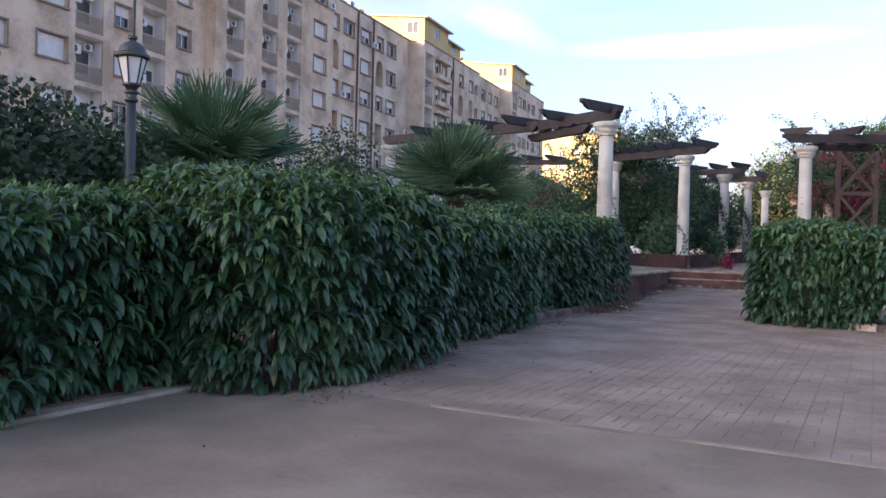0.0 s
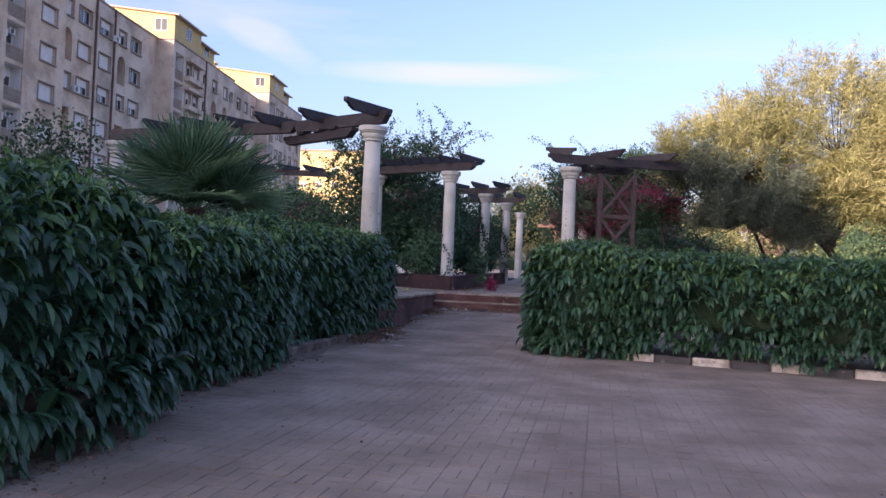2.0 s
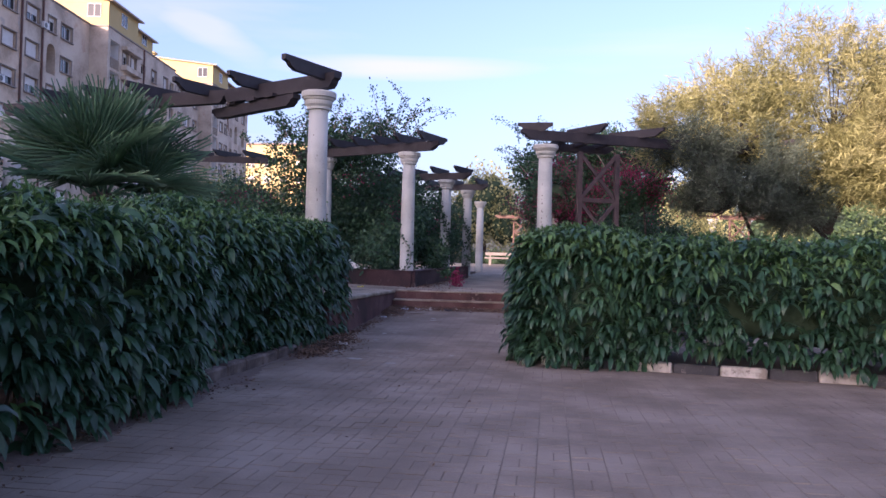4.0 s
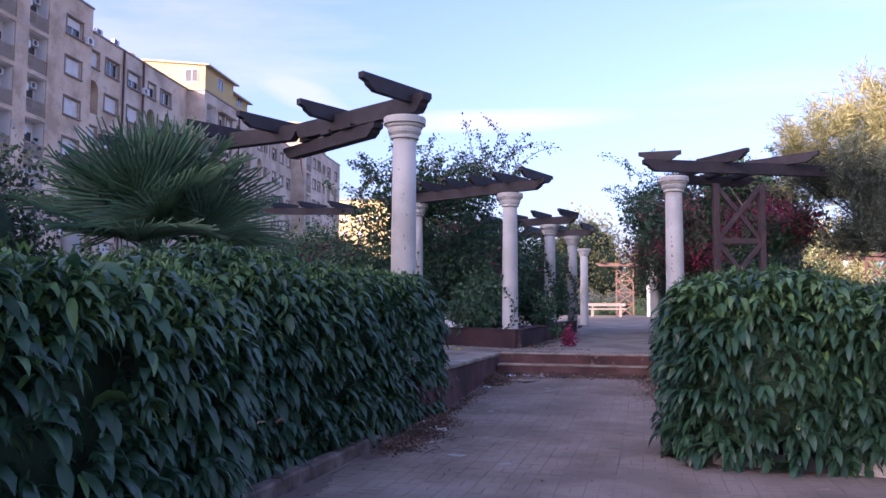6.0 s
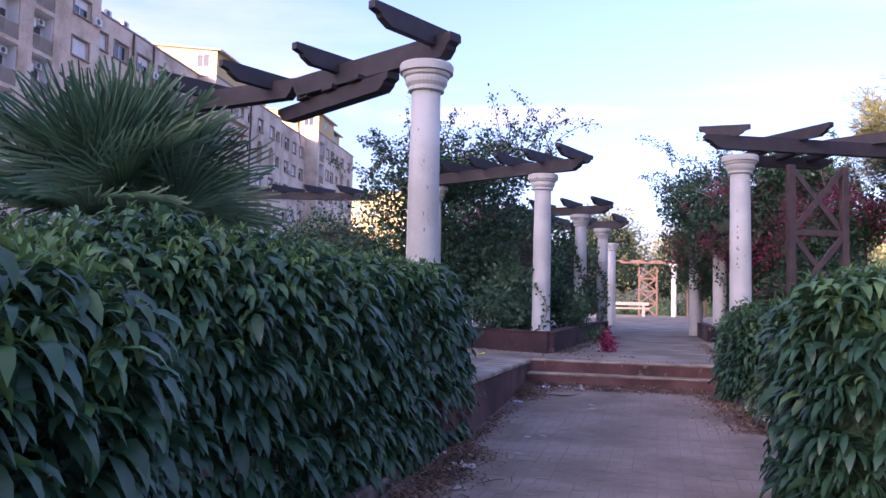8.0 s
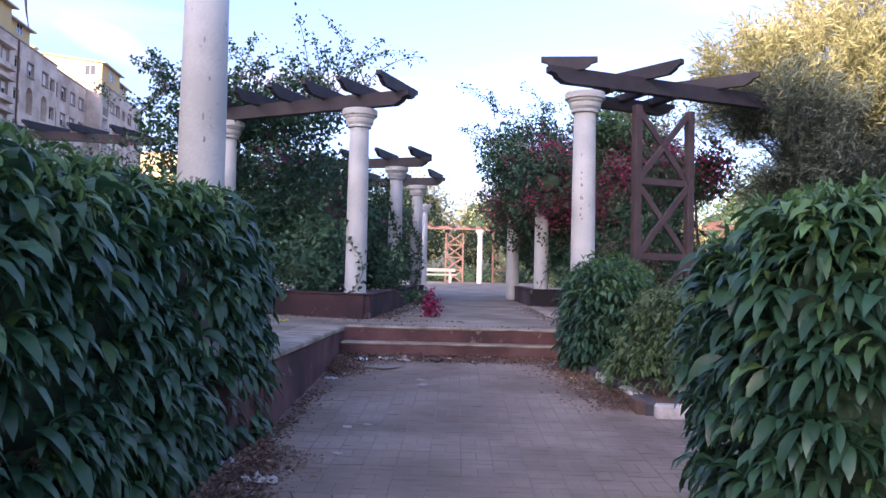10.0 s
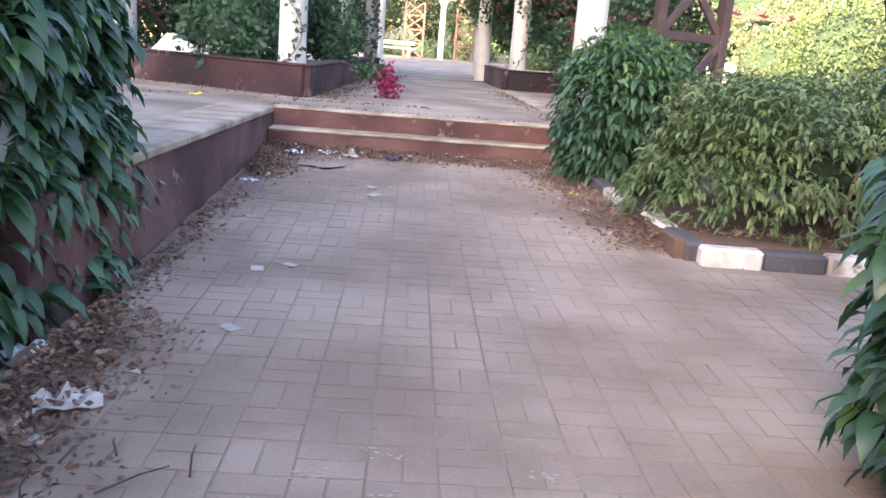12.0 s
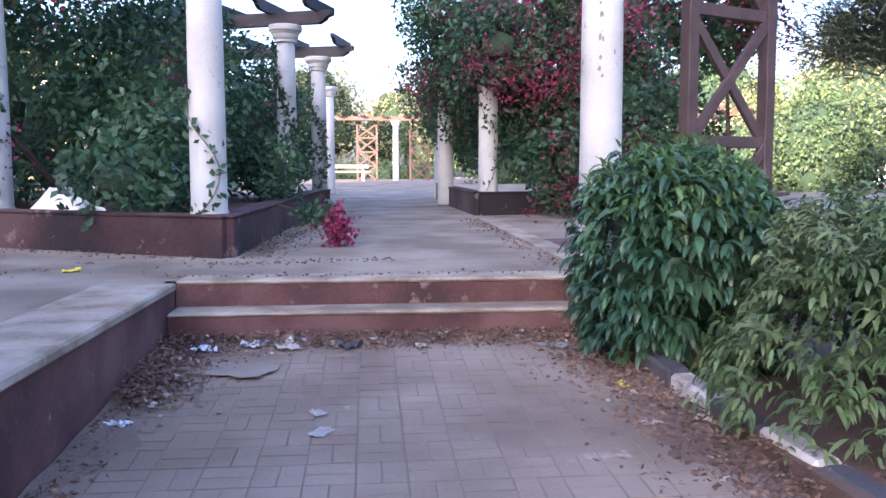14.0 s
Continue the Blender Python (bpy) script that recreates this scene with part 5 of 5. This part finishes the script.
# ---- far end of the plaza, in the sun ----
column(-1.45, 57.0, plat_z(57), plat_z(57) + 3.0, "sunlit white column at the far end of the walk")
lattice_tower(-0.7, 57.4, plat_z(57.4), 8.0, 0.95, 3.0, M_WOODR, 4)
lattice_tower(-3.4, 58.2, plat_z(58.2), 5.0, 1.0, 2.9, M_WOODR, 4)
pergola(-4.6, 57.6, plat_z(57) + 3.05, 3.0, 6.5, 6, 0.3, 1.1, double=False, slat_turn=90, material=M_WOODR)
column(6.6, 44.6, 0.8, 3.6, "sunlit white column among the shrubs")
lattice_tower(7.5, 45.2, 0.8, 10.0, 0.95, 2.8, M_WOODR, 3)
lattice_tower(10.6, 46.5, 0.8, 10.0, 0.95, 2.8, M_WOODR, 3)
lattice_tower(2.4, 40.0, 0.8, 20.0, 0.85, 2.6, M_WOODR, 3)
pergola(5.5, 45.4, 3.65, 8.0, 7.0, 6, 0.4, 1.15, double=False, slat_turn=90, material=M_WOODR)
pergola(-17.0, 28.6, 4.25, 14.0, 7.5, 8, 0.4, 0.9, double=False, slat_turn=55, material=M_WOOD)


def bench(x, y, yaw):
    z = plat_z(y)
    t = thing("bench", "low grey concrete bench on two legs", "bench", at=pose(x, y, z, 0, 0, yaw))
    bm = bmesh.new()
    box(bm, -1.15, -0.2, 0.4, 1.15, 0.2, 0.5, 0.015)
    part("seat", bm, M_SILL, t)
    for s in (-0.8, 0.8):
        bm = bmesh.new()
        box(bm, s - 0.08, -0.16, 0, s + 0.08, 0.16, 0.4, 0.01)
        part("leg", bm, M_SILL, t)
    bm = bmesh.new()
    box(bm, -1.1, 0.16, 0.62, 1.1, 0.22, 0.8, 0.01)
    for s in (-0.8, 0.8):
        box(bm, s - 0.04, 0.16, 0.5, s + 0.04, 0.22, 0.64)
    part("backrest", bm, M_SILL, t)


bench(-3.9, 55.5, 4)
leafy_mass("hedge", "low dark green hedge closing the far end of the plaza", "hedge", [(-6.5 + 1.5 * i, 61.5, 1.5, 1.1, 0.8, 0.8) for i in range(6)], 14000, (0.08, 0.14), M_LEAFD, seed=51)
far_trees = [(-14, 66, 3.4, 3.5), (-6.5, 72, 4.2, 3.2), (2.5, 70, 3.2, 2.6), (9, 66, 3.6, 3.6), (17, 62, 4.0, 4.2), (25, 58, 4.5, 4.5), (-24, 62, 3.0, 4.0), (-30, 75, 4.0, 5), (35, 70, 5, 6), (0.5, 90, 4.5, 4)]
for k, (x, y, h, r) in enumerate((x, y, h * 1.45, r * 1.1) for x, y, h, r in far_trees):
    leafy_mass("tree", "sunlit olive-green tree beyond the plaza", "tree", [(x, y, h, r, r * 0.8, h * 0.62), (x + r * 0.5, y - 0.4, h * 0.8, r * 0.6, r * 0.6, h * 0.5), (x - r * 0.5, y + 0.4, h * 0.75, r * 0.7, r * 0.6, h * 0.5)], 7000, (0.18, 0.36), M_NEEDLE if k % 2 else M_LEAFY, limbs=[[(x, y, 0.9), (x + 0.1, y, h * 0.5), (x, y, h)]], limb_r=0.2, seed=60 + k, group="background trees")
for k, (x, y, h, r) in enumerate([(x, y, h * 1.5, r * 1.1) for x, y, h, r in [(5, 41, 1.5, 1.6), (12.6, 41, 1.4, 1.7), (13, 44, 1.8, 2.2), (18, 40, 2.2, 2.6), (14, 36, 1.6, 2.0), (3.2, 50, 1.7, 2.0), (7.5, 52, 1.8, 2.4), (3.2, 37.8, 1.2, 1.3), (10.5, 39, 1.6, 1.8), (12, 47, 1.9, 2.4)]]):
    leafy_mass("shrub", "sunlit yellow-green shrub beyond the pergola", "shrub", [(x, y, 0.6 + h * 0.6, r, r * 0.7, h)], 6500, (0.09, 0.18), (M_NEEDLE, M_LEAFD, M_LEAFY)[k % 3], seed=80 + k, group="background shrubs")

bm = bmesh.new()
box(bm, 9.0, 56.0, 0.4, 34.0, 56.25, 2.1, 0.01)
box(bm, 8.95, 55.95, 2.1, 34.05, 56.3, 2.18, 0.01)
solo("wall_garden", bm, M_COLUMN, "low whitewashed garden wall in the sun", "wall", kind="structure")

# ---- litter and small things ----


def scatter(name, label, regions, size, material, seed):
    r = np.random.default_rng(seed)
    P, Q = [], []
    for (x0, y0, x1, y1, w, n, zf, heap) in regions:
        s = r.uniform(0, 1, n)
        off = np.abs(r.normal(0, abs(w) * 0.68, n)) * (1 if w > 0 else -1)
        d = np.array([x1 - x0, y1 - y0])
        nn = np.array([d[1], -d[0]]) / np.hypot(*d)
        for a, o in zip(s, off):
            x, y = x0 + d[0] * a + nn[0] * o, y0 + d[1] * a + nn[1] * o
            P.append((x, y, zf(y) + 0.006 + heap * max(0, 1 - abs(o) / (1.6 * abs(w))) * r.uniform(0, 1)))
    P = np.array(P)
    L = r.uniform(size[0], size[1], len(P))
    ob = part(name, small_leaves(name, P, L, L * 0.55, material, 0.25), None, None)
    return tagged(ob, label, "fallen leaves", kind="stuff")


scatter("leaf_litter", "brown dry leaves heaped at the foot of the steps and walls", [
    (-4.1, 21.36, -1.2, 21.36, 0.17, 3600, path_z, 0.07), (-4.1, 20.1, -4.1, 21.35, 0.28, 2300, path_z, 0.09), (-4.1, 17.0, -4.1, 20.3, 0.13, 1100, path_z, 0.03),
    (-1.28, 20.9, -1.1, 18.7, 0.3, 2200, path_z, 0.05), (-1.3, 21.35, -1.2, 20.4, 0.36, 1300, path_z, 0.06), (-4.05, 14.6, -4.05, 17.2, 0.17, 1100, path_z, 0.07),
    (-4.05, 14.9, -4.05, 17.0, 0.25, 2800, path_z, 0.1), (-4.1, 8.0, -4.05, 13.0, 0.2, 700, path_z, 0.02), (-3.4, 5.7, -3.5, 8.0, 0.3, 300, path_z, 0.01), (-3.9, 22.85, -3.5, 27.0, 0.25, 500, plat_z, 0.01), (-1.2, 18.7, -1.0, 20.5, -0.4, 600, lambda y: 0.2, 0.02),
    (-0.95, 18.75, 4.0, 18.7, -0.35, 1600, lambda y: 0.2, 0.03), (-6.5, 22.4, -4.4, 22.4, 0.5, 60, plat_z, 0.0), (-1.3, 27.5, -1.3, 22.0, 0.16, 350, plat_z, 0.015), (-4.3, 21.75, -1.3, 21.75, -0.15, 120, plat_z, 0.0), (-3.95, 23.0, -3.6, 29.5, 0.18, 600, plat_z, 0.02), (-12, 26.8, -4.1, 22.85, 0.2, 500, plat_z, 0.02), (-4.2, 22.3, -2.6, 22.6, -0.2, 150, plat_z, 0.015), (-4.2, 15, -1.5, 15.2, 3.0, 25, path_z, 0.0), (3, 9, -4, 9.2, -2.5, 30, path_z, 0.0)], (0.016, 0.042), M_DRY, 5)

scatter("paper_bits", "small torn pale paper bits among the dry leaves", [(-4.0, 21.34, -1.2, 21.34, 0.17, 90, path_z, 0.07), (-4.08, 20.0, -4.08, 21.3, 0.25, 70, path_z, 0.06), (-1.25, 20.8, -1.1, 18.8, 0.28, 60, path_z, 0.04), (-4.05, 15.2, -4.05, 17.0, 0.25, 18, path_z, 0.05)], (0.025, 0.06), M_PAPER, 6)


def scrap(x, y, z, size, material, label, category, seed, tall=0.35, yaw=0):
    """A crumpled scrap: a bent sheet with thickness."""
    r = random.Random(seed)
    bm = bmesh.new()
    n = 6
    g = [[bm.verts.new(((i / (n - 1) - 0.5) * size * r.uniform(0.85, 1.1), (j / (n - 1) - 0.5) * size * 0.7 * r.uniform(0.85, 1.1), abs(r.gauss(0, size * tall * 0.22)))) for i in range(n)] for j in range(n)]
    for j in range(n - 1):
        for i in range(n - 1):
            bm.faces.new((g[j][i], g[j][i + 1], g[j + 1][i + 1], g[j + 1][i]))
    r2 = bmesh.ops.extrude_face_region(bm, geom=bm.faces[:])
    bmesh.ops.translate(bm, verts=[v for v in r2["geom"] if isinstance(v, bmesh.types.BMVert)], vec=(0, 0, 0.004))
    return solo(category.replace(" ", "_"), bm, material, label, category, at=pose(x, y, z + 0.004, 0, 0, yaw))


for k, (x, y, s, mt, lab, cat, tall) in enumerate([
        (-3.85, 21.15, 0.2, M_BLUEBAG, "crumpled pale blue plastic bag by the steps", "plastic bag", 0.5), (-3.55, 21.25, 0.2, M_BLUEBAG, "crumpled pale blue plastic bag by the steps", "plastic bag", 0.5),
        (-3.35, 21.2, 0.24, M_PAPER, "crumpled white paper scrap on dry leaves", "paper scrap", 0.35), (-3.6, 20.75, 0.55, M_CARD, "flattened grey cardboard sheet on the paving", "cardboard", 0.04),
        (-2.95, 21.15, 0.17, M_BLACK, "crumpled black plastic wrapper by the steps", "wrapper", 0.7), (-2.5, 21.15, 0.13, M_PAPER, "small white paper scrap by the steps", "paper scrap", 0.3),
        (-1.65, 21.1, 0.24, M_SLATE, "broken grey tile piece on dry leaves", "tile piece", 0.2), (-1.4, 21.1, 0.17, M_PAPER, "crumpled white paper scrap on dry leaves", "paper scrap", 0.4),
        (-3.05, 19.75, 0.15, M_PAPER, "torn off-white paper lying on the paving", "paper scrap", 0.08), (-3.08, 20.0, 0.11, M_PAPER, "torn off-white paper lying on the paving", "paper scrap", 0.15),
        (-4.0, 19.9, 0.14, M_BLUEBAG, "crumpled white plastic by the retaining wall", "plastic bag", 0.6), (-3.9, 20.3, 0.13, M_PAPER, "white paper scrap among dry leaves", "paper scrap", 0.4),
        (-3.55, 17.85, 0.11, M_PAPER, "thin torn white paper stuck to the paving", "paper scrap", 0.03), (-3.4, 17.95, 0.09, M_PAPER, "thin torn white paper stuck to the paving", "paper scrap", 0.03),
        (-1.5, 19.75, 0.12, M_PAPER, "white paper scrap among dry leaves", "paper scrap", 0.2), (-1.35, 19.35, 0.14, M_PAPER, "white paper scrap among dry leaves", "paper scrap", 0.1),
        (-1.45, 20.3, 0.09, M_YELLOW, "small yellow wrapper among dry leaves", "wrapper", 0.5), (-3.85, 16.0, 0.12, M_PAPER, "white paper scrap among dry leaves", "paper scrap", 0.4),
        (-3.7, 15.5, 0.14, M_PAPER, "white paper scrap among dry leaves", "paper scrap", 0.3), (-3.9, 15.8, 0.1, M_PAPER, "white paper scrap among dry leaves", "paper scrap", 0.5),
        (-3.3, 14.9, 0.2, M_PAPER, "faded paper smear flattened on the paving", "paper scrap", 0.02), (-2.8, 14.6, 0.14, M_PAPER, "faded paper smear flattened on the paving", "paper scrap", 0.02),
        (-2.2, 15.6, 0.08, M_PAPER, "small white paper scrap on the paving", "paper scrap", 0.1), (-3.5, 17.0, 0.1, M_PAPER, "thin torn white paper stuck to the paving", "paper scrap", 0.03)]):
    scrap(x, y, path_z(y), s * 0.85, mt, lab, cat, k, tall, yaw=k * 53)
scrap(-5.0, 22.2, PLAT, 0.12, M_YELLOW, "small yellow wrapper lying on the plaza", "wrapper", 90, 0.5, 20)
scrap(-5.1, 22.75, PLAT, 0.16, M_BLACK, "dark flattened wrapper on the plaza", "wrapper", 91, 0.15, 10)
for k, (x, y) in enumerate([(-0.85, 19.5), (-0.6, 19.0)]):
    scrap(x, y, 0.2, 0.08, M_PAPER, "white paper scrap on the bed soil", "paper scrap", 95 + k, 0.3, k * 40)
bm = bmesh.new()
prism(bm, [(-0.38, 0), (-0.1, 0.3), (0.02, 0.31), (0.44, 0.06), (0.44, 0)], -0.14, 0.14)
bmesh.ops.triangulate(bm, faces=bm.faces[:])
bmesh.ops.subdivide_edges(bm, edges=bm.edges[:], cuts=4)
for v in bm.verts:
    if v.co.z > 0.01:
        v.co += Vector((0.05, 0.05, 0.035)) * noise.noise(v.co * 9.0)
        v.co.y *= 1.0 - 0.9 * max(0.0, v.co.z)
solo("sack", bm, M_ACBOX, "slumped white plastic sack on the planter soil", "sack", at=pose(-5.75, 24.12, 0.9, 0, 0, -25))

scrap(-5.3, 23.98, 0.9, 0.3, M_BLUEBAG, "crumpled pale blue plastic bag on the planter soil", "plastic bag", 97, 0.6, 15)



def paint_flecks(spots, seed):
    """Crumbs of dried pale paint left on the bricks, in loose streaks."""
    r = random.Random(seed)
    bm = bmesh.new()
    for x, y, size in spots:
        turn = r.uniform(-0.5, 0.5)
        for _ in range(r.randint(10, 20)):
            along, off, q = r.gauss(0, size * 0.36), r.gauss(0, size * 0.13), size * r.uniform(0.02, 0.075)
            cx, cy = x + along * math.cos(turn) - off * math.sin(turn), y + along * math.sin(turn) + off * math.cos(turn)
            ring = [(cx + q * 1.5 * f * math.cos(a), cy + q * 0.8 * f * math.sin(a)) for a, f in ((math.pi * k / 3.5, r.uniform(0.4, 1.2)) for k in range(7))]
            slab(bm, ring, path_z(cy) + 0.004, path_z(cy) + 0.0055 + r.uniform(0, 0.001))
    solo("paint_flecks", bm, M_FLAKE, "worn crumbs of pale dried paint on the paving", "paint flecks", kind="stuff")


paint_flecks(((-3.21, 15.55, 0.13), (-3.27, 15.16, 0.16), (-3.08, 15.34, 0.2), (-2.92, 15.25, 0.26), (-2.83, 15.36, 0.17), (-2.75, 15.23, 0.16), (-2.85, 15.16, 0.16), (-3.05, 15.92, 0.13), (-3.05, 15.74, 0.2), (-2.83, 16.04, 0.1), (-2.84, 15.81, 0.1), (-2.62, 15.71, 0.08), (-2.37, 15.96, 0.11), (-3.57, 18.29, 0.2), (-3.93, 17.6, 0.18), (-2.77, 15.45, 0.12), (-2.44, 15.74, 0.07)), 300)


def drift(p, q, width, high, label, seed):
    """A thin drift of blown soil against a wall or step, with a ragged outer edge."""
    a, b = Vector((p[0], p[1], 0)), Vector((q[0], q[1], 0))
    d = b - a
    side = Vector((d.y, -d.x, 0)).normalized()
    n = max(4, int(d.length / 0.06))
    bm = bmesh.new()
    rows = []
    for i in range(n + 1):
        c = a + d * (i / n)
        taper = min(1.0, 4 * i / n, 4 * (n - i) / n)
        w = width * (0.55 + 0.7 * (noise.noise(Vector((i * 0.11, seed, 0))) + 0.4 * noise.noise(Vector((i * 0.45, seed, 3))))) * max(taper, 0.15)
        row = []
        for k, (u, h) in enumerate(((0, 1.0), (0.3, 0.7), (0.6, 0.35), (0.85, 0.12), (1.0, -0.25))):
            v = c + side * max(w, 0.03) * u
            lift = high * h * (0.7 + 0.5 * noise.noise(Vector((i * 0.2, k * 0.7, seed)))) * max(taper, 0.2)
            row.append(bm.verts.new((v.x, v.y, path_z(v.y) + 0.004 + lift)))
        rows.append(row)
    for r0, r1 in zip(rows, rows[1:]):
        for k in range(4):
            bm.faces.new((r0[k], r0[k + 1], r1[k + 1], r1[k]))
    solo("soil_drift", bm, M_DRIFT, label, "soil", kind="stuff", smooth=True)


drift((-4.12, 14.3), (-4.12, 17.3), 0.5, 0.05, "blown brown soil drifted against the retaining wall", 1.3)
drift((-4.12, 17.3), (-4.12, 21.3), 0.3, 0.04, "blown brown soil drifted against the retaining wall", 4.7)
drift((-4.1, 21.37), (-1.25, 21.37), 0.3, 0.05, "blown brown soil drifted against the lowest step", 7.9)
drift((-1.2, 21.3), (-1.08, 18.7), 0.5, 0.04, "blown brown soil drifted along the kerb", 11.3)
drift((-4.05, 8.2), (-4.1, 14.2), 0.42, 0.035, "blown brown soil drifted along the hedge kerb", 15.1)
for k, ((x, y), w, mt, lab, cat, tall) in enumerate(zip([(-4.13, 16.59), (-3.84, 16.23), (-3.96, 16.03), (-3.97, 17.15)], (0.15, 0.19, 0.14, 0.13), (M_BLUEBAG, M_PAPER, M_PAPER, M_CARD), ("crumpled clear plastic cup on the leaf heap", "crumpled white paper scrap beside the leaf heap", "torn silver wrapper beside the leaf heap", "flat grey stone chip on the paving"), ("plastic cup", "paper scrap", "wrapper", "stone chip"), (0.7, 0.5, 0.4, 0.2))):
    scrap(x, y, path_z(y) + 0.01, w, mt, lab, cat, 120 + k, tall, 37 * k)

# a broken bougainvillea branch on the walk
br = leafy_mass("bougainvillea_branch", "fallen crimson bougainvillea branch beside the planter", "branch", [(-3.3, 24.0, 0.95, 0.25, 0.2, 0.12)], 260, (0.05, 0.09), M_LEAFB, 0, limbs=[[(-3.75, 24.3, 1.05), (-3.4, 24.1, 0.95), (-3.1, 23.9, 0.72)]], limb_r=0.012, seed=71, core=0)
Q = np.array([-3.12, 23.85, 0.82]) + rng.normal(0, 1, (330, 3)) * np.array([0.075, 0.06, 0.1])
Q[:, 2] = np.maximum(Q[:, 2], 0.66)
Lf = rng.uniform(0.04, 0.07, len(Q))
part("blossom", small_leaves("blossom", Q, Lf, Lf * 0.85, M_BRACT), None, br, "crimson papery bracts")

# bare twigs in the thinning shrub
tw = thing("dry_twigs", "bare grey twigs standing in the thinning shrub", "twigs", at=pose(0.4, 19.55, 0.2))
for k in range(26):
    a = rng.uniform(-1, 1)
    bm = bmesh.new()
    x0 = rng.uniform(-0.5, 0.6)
    tube(bm, [(x0, 0, 0), (x0 + a * 0.3, -0.15 + rng.uniform(-0.2, 0.2), 0.45), (x0 + a * 0.75, -0.3 + rng.uniform(-0.2, 0.2), 0.72 + rng.uniform(-0.15, 0.2))], 0.011, 0.004, 5)
    part("twig", bm, M_TWIG, tw)

# broken twigs on the leaf heap at the foot of the retaining wall
heap = thing("fallen_twigs", "dry broken twigs lying on the leaf heap by the wall", "twigs", at=pose(-3.85, 15.6, path_z(15.6)))
for k in range(54):
    a, r0 = rng.uniform(0, 6.28), rng.uniform(0.03, 0.11)
    x, y = abs(rng.normal(0, 0.19)) - 0.18, rng.uniform(-0.9, 1.1)
    z = 0.015 + max(0, 0.07 - 0.25 * abs(x + 0.1)) + rng.uniform(0, 0.015)
    dx, dy = math.cos(a) * r0, math.sin(a) * r0
    part("twig", tube(bmesh.new(), [(x - dx, y - dy, z * 0.6), (x + rng.normal(0, 0.015), y, z + 0.012), (x + dx, y + dy, z)], 0.004, 0.002, 5), M_BARK, heap)

# vine tendrils climbing the column shafts
for (x, y, z0, z1, n) in ((-4.2, 23.25, 1.0, 2.1, 60), (-4.1, 29.1, 1.05, 3.4, 320), (-3.8, 32.4, 1.0, 3.4, 260), (-0.93, 28.85, 1.1, 2.9, 60), (-6.45, 24.35, 1.2, 3.5, 90)):
    t = thing("vine", "leafy vine tendril climbing a white column", "vine", "column vines")
    s = rng.uniform(0, 1, n)
    ang = -1.9 + 2.2 * np.sin(s * 5) * 0.5 + rng.normal(0, 0.3, n)
    P = np.stack([x + 0.18 * np.cos(ang), y + 0.18 * np.sin(ang), z0 + (z1 - z0) * s], 1)
    L = rng.uniform(0.06, 0.11, n)
    part("leaves", small_leaves("leaves", P, L, L * 0.7, M_LEAFB), None, t)
    bm = bmesh.new()
    tube(bm, [(x + 0.17 * math.cos(-1.9 + 1.1 * math.sin(q * 5)), y + 0.17 * math.sin(-1.9 + 1.1 * math.sin(q * 5)), z0 + (z1 - z0) * q) for q in np.linspace(0, 1, 14)], 0.008, 0.005, 5)
    part("stem", bm, M_TWIG, t)

# ---- paving bricks, in pairs laid crosswise ----
PB, GAP = 0.206, 0.0042


def brick_mesh():
    bm = bmesh.new()
    l, w, h, c = PB / 2 - GAP / 2, PB / 4 - GAP / 2, 0.0024, 0.0025
    top = [bm.verts.new(p) for p in ((-l + c, -w + c, h), (l - c, -w + c, h), (l - c, w - c, h), (-l + c, w - c, h))]
    low = [bm.verts.new(p) for p in ((-l, -w, -0.014), (l, -w, -0.014), (l, w, -0.014), (-l, w, -0.014))]
    bm.faces.new(top)
    for i in range(4):
        bm.faces.new((low[i], low[(i + 1) % 4], top[(i + 1) % 4], top[i]))
    return mesh_of("brick", bm, M_PAVER1)


BRICK = brick_mesh()
bv = np.array([v.co[:] for v in BRICK.vertices])
bf = [tuple(p.vertices) for p in BRICK.polygons]
verts, faces, singles = [], [], 0
rp = np.random.default_rng(11)
x0, y0 = -4.12, 5.6
for j in range(78):
    for i in range(61):
        cx, cy = x0 + PB * (i + 0.5), y0 + PB * (j + 0.5)
        if cy < 6.25 or cy > 21.33 or cx > 8.0 or (cx > -1.1 and cy > 18.3) or (cx > -0.95 and 15.0 - 0.185 * (cx + 1.0) < cy < 16.55 and cx < 8.5):
            continue
        cross = (i + j) % 2
        for k in (-1, 1):
            px, py = (cx, cy + k * PB / 4) if cross else (cx + k * PB / 4, cy)
            dz = float(np.clip(rp.normal(0, 0.001), -0.0018, 0.003))
            pitch = math.degrees(math.atan2(path_z(py + 0.1) - path_z(py - 0.1), 0.2))
            m = pose(px, py, path_z(py) + dz, pitch + rp.normal(0, 0.5), rp.normal(0, 0.5), (0 if cross else 90) + rp.normal(0, 0.5))
            if cross == 0:
                m = pose(px, py, path_z(py) + dz, pitch + rp.normal(0, 0.5), rp.normal(0, 0.5), 0) @ pose(0, 0, 0, 0, 0, 90 + rp.normal(0, 0.5))
            if -3.9 < cx < -1.4 and 15.6 < cy < 18.6 and singles < 300:
                part("brick", BRICK, None, path, at=m)
                singles += 1
            else:
                q = (np.array(m.to_3x3()) @ bv.T).T + np.array(m.translation)
                o = len(verts)
                verts.extend(q.tolist())
                faces.extend([tuple(o + a for a in f) for f in bf])
rest = part("brick_paving", raw_mesh("brick_paving", verts, faces, M_PAVER, smooth=False), None, path)
rest["kind"] = "stuff"
